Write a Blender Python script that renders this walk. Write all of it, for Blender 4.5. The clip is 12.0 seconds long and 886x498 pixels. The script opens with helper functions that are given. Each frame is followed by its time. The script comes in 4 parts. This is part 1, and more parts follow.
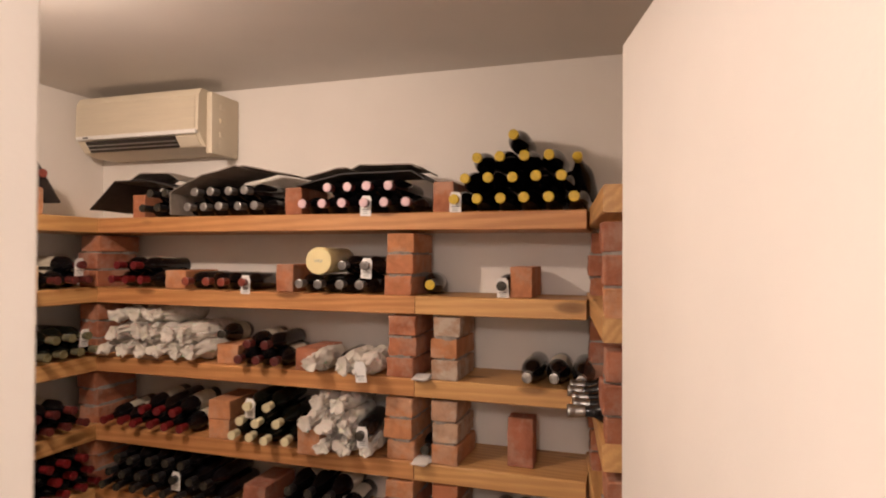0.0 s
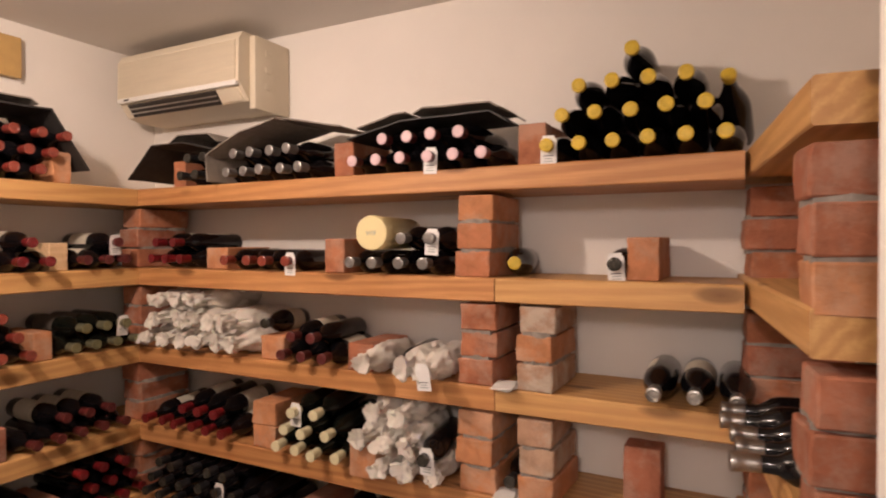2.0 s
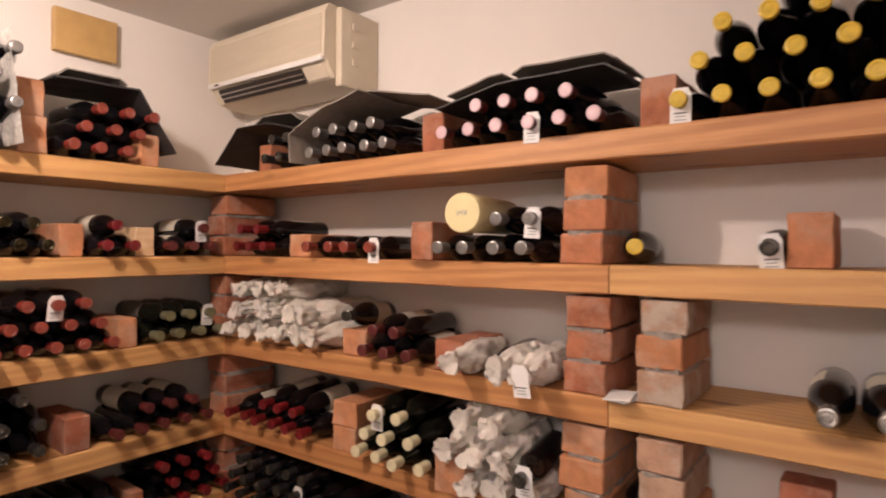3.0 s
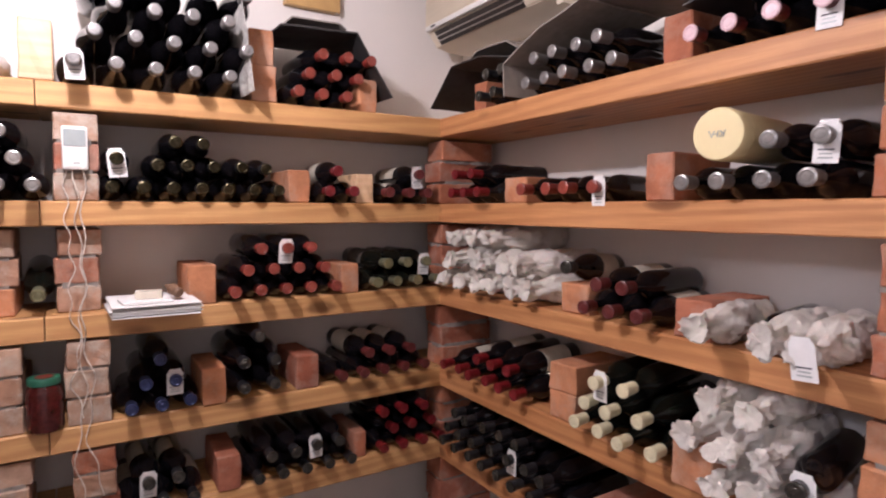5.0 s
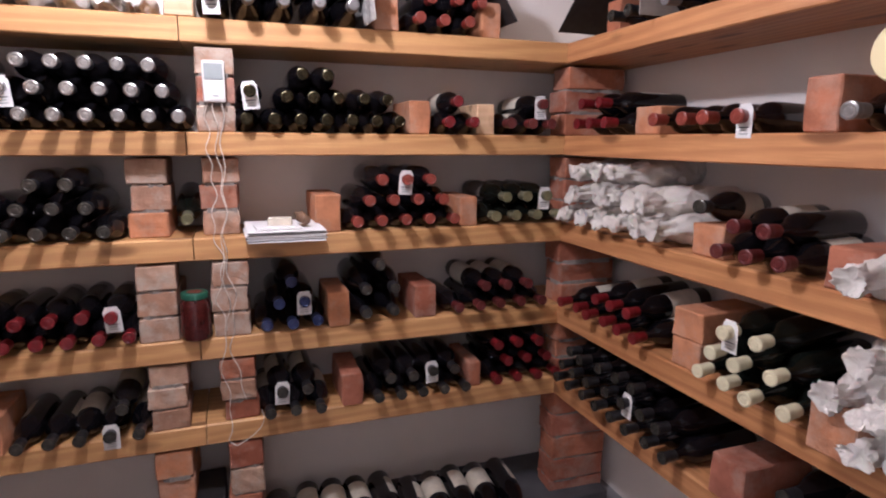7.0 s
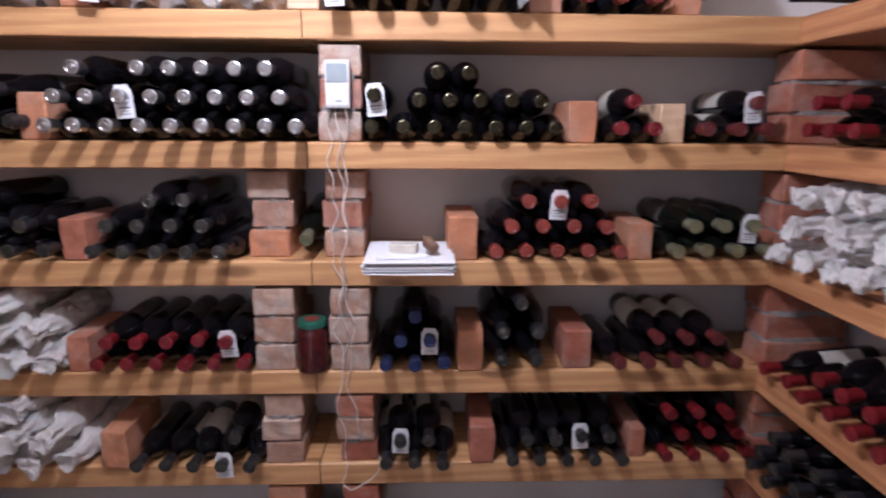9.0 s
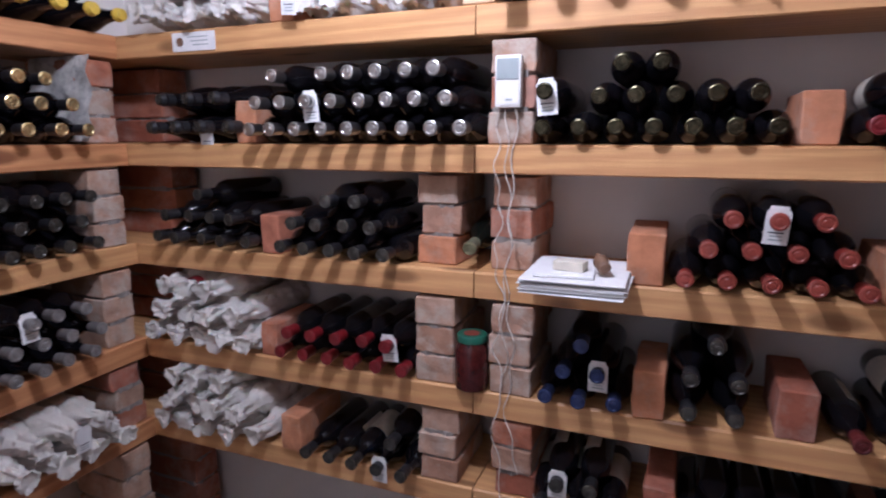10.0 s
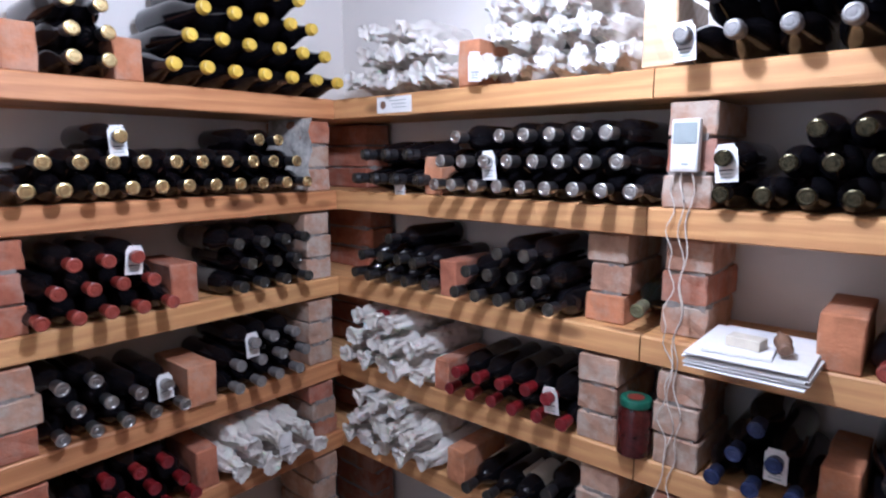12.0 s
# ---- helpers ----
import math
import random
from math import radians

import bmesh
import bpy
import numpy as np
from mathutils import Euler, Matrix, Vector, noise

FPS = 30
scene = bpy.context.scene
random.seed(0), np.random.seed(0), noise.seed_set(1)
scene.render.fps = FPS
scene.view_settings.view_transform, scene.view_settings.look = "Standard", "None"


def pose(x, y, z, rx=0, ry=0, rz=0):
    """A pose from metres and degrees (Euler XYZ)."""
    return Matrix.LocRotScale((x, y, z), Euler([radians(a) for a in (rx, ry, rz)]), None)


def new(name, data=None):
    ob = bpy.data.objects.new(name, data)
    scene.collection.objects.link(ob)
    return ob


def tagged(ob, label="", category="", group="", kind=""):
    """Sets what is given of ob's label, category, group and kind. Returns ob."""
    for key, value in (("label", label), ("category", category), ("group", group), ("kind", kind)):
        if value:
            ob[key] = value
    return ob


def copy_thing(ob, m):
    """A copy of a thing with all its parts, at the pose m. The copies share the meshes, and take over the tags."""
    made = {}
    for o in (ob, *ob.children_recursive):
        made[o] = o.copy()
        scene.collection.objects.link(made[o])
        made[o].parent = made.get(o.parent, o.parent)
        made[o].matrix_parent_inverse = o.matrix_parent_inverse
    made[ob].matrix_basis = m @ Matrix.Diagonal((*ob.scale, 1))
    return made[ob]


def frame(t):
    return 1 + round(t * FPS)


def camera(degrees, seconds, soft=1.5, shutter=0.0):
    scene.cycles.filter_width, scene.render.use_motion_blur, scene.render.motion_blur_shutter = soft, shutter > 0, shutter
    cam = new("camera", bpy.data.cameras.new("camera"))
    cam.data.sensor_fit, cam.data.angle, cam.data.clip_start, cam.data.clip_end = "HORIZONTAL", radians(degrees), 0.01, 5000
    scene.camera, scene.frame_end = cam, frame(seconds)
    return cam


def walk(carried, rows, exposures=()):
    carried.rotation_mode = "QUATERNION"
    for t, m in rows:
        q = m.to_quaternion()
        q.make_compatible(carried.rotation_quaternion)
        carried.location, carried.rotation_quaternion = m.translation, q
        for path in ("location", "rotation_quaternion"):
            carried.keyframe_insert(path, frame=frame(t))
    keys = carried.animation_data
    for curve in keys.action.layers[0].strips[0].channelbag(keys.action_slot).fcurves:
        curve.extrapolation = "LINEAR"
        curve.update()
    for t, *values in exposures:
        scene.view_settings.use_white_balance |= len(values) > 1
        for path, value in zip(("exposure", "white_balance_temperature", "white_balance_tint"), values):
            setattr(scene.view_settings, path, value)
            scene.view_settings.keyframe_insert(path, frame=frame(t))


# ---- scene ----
cam = camera(73.8, 12.0, soft=2.0, shutter=0.4)
ROWS = [
    (0.0, 0.500, 0.211, 1.506, 17.59, 0.67, -0.32),
    (0.5, 0.513, 0.354, 1.517, 17.84, 0.06, -0.10),
    (1.0, 0.506, 0.506, 1.514, 19.74, -0.52, 0.04),
    (1.5, 0.440, 0.623, 1.490, 23.40, -0.86, 0.11),
    (2.0, 0.369, 0.720, 1.462, 27.24, -0.78, 0.14),
    (2.5, 0.305, 0.801, 1.425, 31.26, -0.54, -0.08),
    (3.0, 0.251, 0.918, 1.399, 36.53, -0.13, -0.38),
    (3.5, 0.200, 0.983, 1.371, 42.34, -0.19, -0.55),
    (3.7, 0.191, 0.994, 1.358, 44.92, -0.31, -0.60),
    (5.3, 0.096, 1.099, 1.340, 60.31, -5.02, -0.03),
    (5.5, 0.101, 1.105, 1.337, 61.58, -5.85, -0.03),
    (6.0, 0.097, 1.113, 1.333, 64.77, -7.67, -0.09),
    (6.5, 0.091, 1.117, 1.334, 67.65, -8.95, -0.12),
    (7.0, 0.085, 1.121, 1.342, 70.50, -10.35, -0.37),
    (9.0, -0.236, 1.288, 1.414, 88.21, -12.23, -0.38),
    (9.5, -0.332, 1.370, 1.376, 102.35, -10.90, 0.05),
    (10.0, -0.404, 1.440, 1.386, 111.81, -10.99, 0.16),
    (10.5, -0.419, 1.465, 1.390, 118.53, -11.12, 0.13),
    (11.0, -0.421, 1.484, 1.407, 123.32, -11.31, 0.10),
    (11.5, -0.406, 1.496, 1.439, 127.19, -10.75, 0.02),
    (12.0, -0.395, 1.510, 1.472, 130.52, -8.82, 0.03),
]
walk(cam, [(t, pose(x, y, z, 90 + pitch, roll, yaw)) for t, x, y, z, yaw, pitch, roll in ROWS],
     exposures=[(0.0, 0.73, 6500, 20), (2.5, 1.00, 6300, 22), (3.7, 1.04, 5600, 22), (5.5, 1.05, 5000, 22), (7.2, 1.04, 4800, 21), (9.0, 0.96, 4450, 20), (10.0, 0.80, 4350, 19), (11.0, 1.04, 4250, 15), (12.0, 1.12, 4200, 13)])

# ---- light ----
world = bpy.data.worlds.new("world")
world.use_nodes = True
world.node_tree.nodes["Background"].inputs[0].default_value = (1.0, 0.8, 0.62, 1)
world.node_tree.nodes["Background"].inputs[1].default_value = 0.02
scene.world = world
LAMP = (-1.0, 1.03, 2.13)


def point_light(name, place, watts, colour, radius):
    d = bpy.data.lights.new(name, "POINT")
    d.energy, d.color, d.shadow_soft_size = watts, colour, radius
    ob = new(name, d)
    ob.location = place
    return ob


point_light("ceiling_bulb_light", LAMP, 23.0, (1.0, 0.82, 0.64), 0.035)
point_light("corridor_light", (0.35, -0.55, 2.05), 23.0, (1.0, 0.88, 0.76), 0.12)

# ---- materials ----


class Nodes:
    def __init__(self, name):
        self.mat = bpy.data.materials.new(name)
        self.mat.use_nodes = True
        self.tree = self.mat.node_tree
        self.bsdf = self.tree.nodes["Principled BSDF"]

    def add(self, kind, **props):
        n = self.tree.nodes.new(kind)
        for key, value in props.items():
            n.inputs[key].default_value = value
        return n

    def link(self, a, b):
        self.tree.links.new(a, b)

    def coords(self, scale=(1, 1, 1), shift=False):
        tc = self.add("ShaderNodeTexCoord")
        mp = self.add("ShaderNodeMapping")
        mp.inputs["Scale"].default_value = scale
        self.link(tc.outputs["Object"], mp.inputs["Vector"])
        if shift:
            oi = self.add("ShaderNodeObjectInfo")
            mul = self.add("ShaderNodeVectorMath")
            mul.operation = "SCALE"
            mul.inputs[0].default_value = (17.0, 9.0, 23.0)
            self.link(oi.outputs["Random"], mul.inputs["Scale"])
            self.link(mul.outputs[0], mp.inputs["Location"])
        return mp.outputs[0]

    def noise(self, vec, scale, detail=4.0, rough=0.55, distort=0.0):
        n = self.add("ShaderNodeTexNoise", Scale=scale, Detail=detail, Roughness=rough, Distortion=distort)
        self.link(vec, n.inputs["Vector"])
        return n.outputs["Fac"]

    def ramp(self, fac, *stops):
        r = self.add("ShaderNodeValToRGB")
        el = r.color_ramp.elements
        while len(el) < len(stops):
            el.new(0.5)
        for e, (p, c) in zip(el, stops):
            e.position, e.color = p, (*c, 1)
        self.link(fac, r.inputs[0])
        return r.outputs[0]

    def mix(self, fac, a, b, mode="MIX"):
        m = self.add("ShaderNodeMix")
        m.data_type, m.blend_type = "RGBA", mode
        for sock, v in ((m.inputs[0], fac), (m.inputs[6], a), (m.inputs[7], b)):
            if isinstance(v, (int, float)):
                sock.default_value = v
            elif isinstance(v, tuple):
                sock.default_value = (*v, 1)
            else:
                self.link(v, sock)
        return m.outputs[2]

    def bump(self, fac, strength, distance=0.005):
        b = self.add("ShaderNodeBump", Strength=strength, Distance=distance)
        self.link(fac, b.inputs["Height"])
        self.link(b.outputs[0], self.bsdf.inputs["Normal"])

    def set(self, colour=None, rough=None, **more):
        for key, v in (("Base Color", colour), ("Roughness", rough), *more.items()):
            if v is None:
                continue
            key = key.replace("_", " ")
            if isinstance(v, tuple):
                self.bsdf.inputs[key].default_value = (*v, 1)
            elif isinstance(v, (int, float)):
                self.bsdf.inputs[key].default_value = v
            else:
                self.link(v, self.bsdf.inputs[key])
        return self.mat


def scaled(c, k):
    return tuple(min(1.0, v * k) for v in c)


def plaster(name, colour):
    n = Nodes(name)
    v = n.coords()
    big, fine = n.noise(v, 1.6, 5), n.noise(v, 90, 4)
    col = n.ramp(big, (0.3, scaled(colour, 0.92)), (0.7, colour))
    spots = n.ramp(n.noise(v, 14, 6, 0.7), (0.0, (0, 0, 0)), (0.72, (0, 0, 0)), (0.8, (1, 1, 1)))
    col = n.mix(n.mix(1.0, spots, (0.25, 0.25, 0.25), "MULTIPLY"), col, scaled(colour, 0.72))
    n.bump(n.mix(0.6, fine, n.noise(v, 12, 3)), 0.25, 0.004)
    return n.set(col, 0.75)


def wood(name, light, dark):
    """Sawn pine whose grain runs along local x."""
    n = Nodes(name)
    v = n.coords((0.45, 9.0, 9.0), shift=True)
    wave = n.add("ShaderNodeTexWave", Scale=2.2, Distortion=5.5, Detail=4.0)
    wave.inputs["Detail Scale"].default_value = 1.2
    wave.wave_type, wave.bands_direction = "BANDS", "DIAGONAL"
    n.link(v, wave.inputs["Vector"])
    grain = n.noise(n.coords((3, 60, 60), shift=True), 3.0, 5, 0.6)
    blot = n.noise(n.coords((1.4, 5, 5), shift=True), 1.3, 4)
    col = n.ramp(wave.outputs["Fac"], (0.1, light), (0.75, tuple(0.5 * (a + b) for a, b in zip(light, dark))), (1.0, tuple(0.35 * a + 0.65 * b for a, b in zip(light, dark))))
    col = n.mix(n.ramp(grain, (0.35, (0.0, 0.0, 0.0)), (0.75, (0.55, 0.55, 0.55))), col, dark)
    col = n.mix(n.ramp(blot, (0.35, (0, 0, 0)), (0.75, (0.5, 0.5, 0.5))), col, scaled(light, 1.15))
    knots = n.add("ShaderNodeTexVoronoi", Scale=1.0)
    n.link(n.coords((3.2, 13, 9), shift=True), knots.inputs["Vector"])
    mask = n.ramp(knots.outputs["Distance"], (0.0, (1, 1, 1)), (0.13, (0.8, 0.8, 0.8)), (0.21, (0, 0, 0)))
    col = n.mix(mask, col, scaled(dark, 0.5))
    n.bump(grain, 0.22, 0.003)
    return n.set(col, n.ramp(blot, (0.3, (0.42,) * 3), (0.7, (0.6,) * 3)))


def brick_material(name, a, b, c, limed=0.8):
    n = Nodes(name)
    v = n.coords((1, 1, 1), shift=True)
    oi = n.add("ShaderNodeObjectInfo")
    col = n.ramp(oi.outputs["Random"], (0.0, a), (0.5, b), (1.0, c))
    blot = n.noise(v, 16, 6, 0.65)
    col = n.mix(n.ramp(blot, (0.4, (0, 0, 0)), (0.7, (0.7,) * 3)), col, scaled(a, 0.55))
    wash = n.noise(v, 9, 5, 0.7)
    col = n.mix(n.ramp(wash, (0.47, (0, 0, 0)), (0.62, (limed,) * 3)), col, (0.50, 0.43, 0.35))
    pits = n.noise(v, 160, 5, 0.7)
    n.bump(n.mix(0.5, pits, n.noise(v, 30, 4)), 0.7, 0.006)
    return n.set(col, 0.88)


def plain(name, colour, rough=0.5, vary=0.12, scale=40.0, bump=0.0, **more):
    n = Nodes(name)
    v = n.coords(shift=True)
    f = n.noise(v, scale, 4)
    col = n.ramp(f, (0.3, scaled(colour, 1 - vary)), (0.7, scaled(colour, 1 + vary)))
    if bump:
        n.bump(f, bump, 0.003)
    return n.set(col, rough, **more)


def paper_material(name, colour, bump=0.5):
    n = Nodes(name)
    v = n.coords(shift=True)
    f = n.noise(v, 55, 5, 0.7, 1.5)
    col = n.ramp(n.noise(v, 12, 4), (0.3, scaled(colour, 0.86)), (0.7, colour))
    n.bump(f, bump, 0.006)
    return n.set(col, 0.7, Subsurface_Weight=0.05)


def glass_dark(name, colour):
    n = Nodes(name)
    v = n.coords(shift=True)
    dust = n.noise(v, 22, 5, 0.65)
    col = n.mix(n.ramp(dust, (0.5, (0, 0, 0)), (0.8, (0.02,) * 3)), colour, (0.14, 0.12, 0.10))
    return n.set(col, n.ramp(dust, (0.4, (0.03,) * 3), (0.8, (0.11,) * 3)), Specular_IOR_Level=0.5)


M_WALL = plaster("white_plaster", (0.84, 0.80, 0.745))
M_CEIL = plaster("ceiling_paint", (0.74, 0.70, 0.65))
M_DOORW = plaster("door_paint", (0.84, 0.80, 0.75))
M_FLOOR = plain("grey_floor", (0.26, 0.25, 0.25), 0.6, 0.2, 9, 0.3)
M_SLATE = plain("slate", (0.075, 0.075, 0.08), 0.6, 0.3, 9, 0.3)
M_PINE = wood("orange_pine", (0.58, 0.29, 0.11), (0.33, 0.125, 0.038))
M_PINE2 = wood("yellow_pine", (0.64, 0.37, 0.14), (0.42, 0.20, 0.065))
M_BLOCK = wood("pale_block", (0.66, 0.47, 0.28), (0.50, 0.31, 0.16))
M_BRICK = brick_material("red_brick", (0.34, 0.11, 0.055), (0.47, 0.18, 0.085), (0.40, 0.145, 0.085), 0.28)
M_BRICKO = brick_material("orange_brick", (0.52, 0.22, 0.095), (0.58, 0.26, 0.12), (0.47, 0.17, 0.08), 0.3)
M_BRICKW = brick_material("washed_brick", (0.40, 0.22, 0.13), (0.52, 0.36, 0.25), (0.47, 0.24, 0.14))
M_MORTAR = plain("mortar", (0.27, 0.24, 0.21), 0.95, 0.25, 60, 0.8)
M_GLASS = glass_dark("dark_bottle_glass", (0.005, 0.0045, 0.0055))
M_GLASSG = glass_dark("green_bottle_glass", (0.005, 0.006, 0.0045))
M_PAPER = paper_material("tissue_paper", (0.78, 0.73, 0.66), 1.0)
M_SHEET = plain("white_card", (0.80, 0.79, 0.77), 0.7, 0.04)
M_INK = plain("printed_ink", (0.05, 0.05, 0.06), 0.7)
M_LABEL = plain("cream_label", (0.62, 0.57, 0.46), 0.7, 0.1)
M_LABELD = plain("dark_label", (0.10, 0.085, 0.07), 0.6, 0.2)
M_CARDK = plain("black_cardboard", (0.022, 0.020, 0.019), 0.6, 0.3)
M_CARDG = plain("grey_cardboard", (0.24, 0.21, 0.18), 0.8, 0.15)
M_AC = plain("aged_plastic", (0.70, 0.62, 0.48), 0.45, 0.05, 6)
M_ACD = plain("dark_slot", (0.03, 0.024, 0.02), 0.5)
M_STEEL = plain("brushed_metal", (0.6, 0.58, 0.55), 0.35, 0.1, 30, 0.0, Metallic=0.9)
M_GREYP = plain("grey_display", (0.33, 0.37, 0.36), 0.3, 0.05)
M_WHITEP = plain("white_plastic", (0.78, 0.76, 0.72), 0.4, 0.03)
M_WIRE = plain("cream_wire", (0.66, 0.60, 0.52), 0.5)
M_TIN = plain("cream_tin", (0.76, 0.66, 0.36), 0.35, 0.05, 8)
M_BOARD = plain("varnished_board", (0.52, 0.33, 0.12), 0.5, 0.12, 12)
M_CORK = plain("dark_wood", (0.16, 0.09, 0.05), 0.6, 0.25, 50)
M_GREENLID = plain("green_lid", (0.02, 0.10, 0.06), 0.4)
M_PRESERVE = plain("red_preserve", (0.055, 0.008, 0.007), 0.1, 0.5, 60)
M_FILM = plain("dusty_film", (0.5, 0.48, 0.44), 0.25, 0.3, 60, 0.6)
CAPS = {
    "yellow": plain("yellow_foil", (0.62, 0.43, 0.035), 0.4, 0.15, 60),
    "pink": plain("pink_foil", (0.66, 0.47, 0.50), 0.4, 0.1, 60),
    "bronze": plain("bronze_capsule", (0.040, 0.034, 0.022), 0.25, 0.3, 60, 0.0, Metallic=0.4),
    "red": plain("red_capsule", (0.14, 0.008, 0.010), 0.35, 0.2, 60),
    "rust": plain("rust_capsule", (0.20, 0.030, 0.020), 0.3, 0.2, 60),
    "wine": plain("maroon_capsule", (0.10, 0.018, 0.016), 0.35, 0.2, 60),
    "silver": plain("silver_capsule", (0.42, 0.41, 0.39), 0.3, 0.2, 60, 0.2, Metallic=0.95),
    "gold": plain("gold_capsule", (0.66, 0.52, 0.24), 0.25, 0.2, 60, 0.2, Metallic=0.9),
    "cream": plain("cream_capsule", (0.68, 0.63, 0.42), 0.45, 0.06, 60),
    "black": plain("black_capsule", (0.018, 0.017, 0.018), 0.35, 0.3, 60),
    "green": plain("olive_capsule", (0.13, 0.125, 0.075), 0.4, 0.2, 60),
    "blue": plain("navy_capsule", (0.016, 0.020, 0.050), 0.35, 0.3, 60),
    "grey": plain("grey_capsule", (0.14, 0.13, 0.125), 0.4, 0.2, 60),
    "rose": plain("copper_foil", (0.42, 0.27, 0.22), 0.4, 0.15, 60, 0.2, Metallic=0.4),
}

# the sleeve round the neck and the disc on its end are not always the same colour
SLEEVE = {"gold": "black", "bronze": "black", "pink": "wine"}
DISC = {
    "bronze": plain("bronze_disc", (0.060, 0.052, 0.028), 0.16, 0.5, 120, 0.4, Metallic=0.9),
    "rust": plain("copper_disc", (0.22, 0.045, 0.028), 0.3, 0.2, 60),
    "grey": plain("pewter_disc", (0.26, 0.25, 0.24), 0.3, 0.2, 60, 0.0, Metallic=0.5),
    "black": plain("smoky_disc", (0.06, 0.055, 0.045), 0.25, 0.4, 90, 0.2, Metallic=0.5),
    "green": plain("olive_disc", (0.20, 0.19, 0.10), 0.3, 0.2, 60, 0.2, Metallic=0.4),
    "blue": plain("blue_disc", (0.03, 0.04, 0.11), 0.25, 0.3, 60, 0.0, Metallic=0.4),
}
SHORT = {"yellow": 0.020, "pink": 0.004}

# ---- building helpers ----
R = random.Random(7)


def mesh_of(bm, name, mat, smooth=False):
    me = bpy.data.meshes.new(name)
    bmesh.ops.recalc_face_normals(bm, faces=bm.faces)
    bm.to_mesh(me)
    bm.free()
    me.materials.append(mat)
    if smooth:
        me.polygons.foreach_set("use_smooth", [True] * len(me.polygons))
        me.set_sharp_from_angle(angle=radians(38))
    return me


def part(name, bm, mat, parent, label="", smooth=False):
    ob = new(name, mesh_of(bm, name, mat, smooth) if isinstance(bm, bmesh.types.BMesh) else bm)
    ob.parent = parent
    return tagged(ob, label)


def thing(name, bm, mat, label, category, group="", kind="", smooth=False):
    ob = new(name, mesh_of(bm, name, mat, smooth) if isinstance(bm, bmesh.types.BMesh) else bm)
    return tagged(ob, label, category, group, kind)


def empty(name, place, label, category, group="", kind=""):
    ob = new(name)
    ob.location = place
    ob.empty_display_size = 0.05
    return tagged(ob, label, category, group, kind)


def box(x0, x1, y0, y1, z0, z1, bevel=0.0, segs=2, bm=None):
    bm = bm or bmesh.new()
    made = bmesh.ops.create_cube(bm, size=1.0, matrix=Matrix.Translation(((x0 + x1) / 2, (y0 + y1) / 2, (z0 + z1) / 2)) @ Matrix.Diagonal((x1 - x0, y1 - y0, z1 - z0, 1)))
    if bevel:
        edges = list({e for v in made["verts"] for e in v.link_edges})
        bmesh.ops.bevel(bm, geom=edges, offset=bevel, segments=segs, affect="EDGES", profile=0.5)
    return bm


def lathe(profile, segs=20, bm=None, wobble=None, turn=(0.0, math.tau)):
    """Spin (radius, height) pairs round local z."""
    bm = bm or bmesh.new()
    full = turn[1] - turn[0] > math.tau - 1e-4
    rings = []
    for r, h in profile:
        if r < 1e-5:
            rings.append([bm.verts.new((0, 0, h))])
            continue
        ring = []
        for i in range(segs if full else segs + 1):
            a = turn[0] + (turn[1] - turn[0]) * i / segs
            p = Vector((r * math.cos(a), r * math.sin(a), h))
            ring.append(bm.verts.new(wobble(p, a) if wobble else p))
        rings.append(ring)
    for a, b in zip(rings, rings[1:]):
        for i in range(segs):
            j = (i + 1) % segs if full else i + 1
            if len(a) == 1 and len(b) > 1:
                bm.faces.new((a[0], b[i], b[j]))
            elif len(b) == 1 and len(a) > 1:
                bm.faces.new((a[i], a[j], b[0]))
            elif len(a) > 1:
                bm.faces.new((a[i], a[j], b[j], b[i]))
    return bm


def tube(points, radius, bm=None, segs=6):
    """A wire through points."""
    bm = bm or bmesh.new()
    pts = [Vector(p) for p in points]
    rings = []
    for i, p in enumerate(pts):
        d = (pts[min(i + 1, len(pts) - 1)] - pts[max(i - 1, 0)]).normalized()
        m = d.to_track_quat("Z", "Y").to_matrix()
        rings.append([bm.verts.new(p + m @ Vector((radius * math.cos(a), radius * math.sin(a), 0))) for a in (math.tau * k / segs for k in range(segs))])
    for a, b in zip(rings, rings[1:]):
        for k in range(segs):
            bm.faces.new((a[k], a[(k + 1) % segs], b[(k + 1) % segs], b[k]))
    return bm


def sheet(grid, thick, bm=None):
    """A thin folded sheet through a grid of points, with thickness."""
    bm = bm or bmesh.new()
    rows = [[bm.verts.new(p) for p in row] for row in grid]
    faces = [bm.faces.new((a[i], a[i + 1], b[i + 1], b[i])) for a, b in zip(rows, rows[1:]) for i in range(len(a) - 1)]
    bmesh.ops.recalc_face_normals(bm, faces=faces)
    bmesh.ops.solidify(bm, geom=faces, thickness=thick)
    return bm


# ---- room: inside measures ----
FRONT_B, FRONT_L, FRONT_C, FRONT_R = 2.175, -1.677, -0.056, 0.345
WALL_B, WALL_L, WALL_C, WALL_R, CEIL = 2.465, -1.967, -0.346, 0.80, 2.25
LEVELS = {1: 1.660, 2: 1.363, 3: 1.070, 4: 0.776, 5: 0.510, 6: 0.012}
THICK = 0.065
DOOR_Y, DOOR_L, DOOR_R = 0.66, -0.09, 0.68


def structure(name, bm, mat, label):
    return thing(name, bm, mat, label, name.split("_")[0], kind="structure")


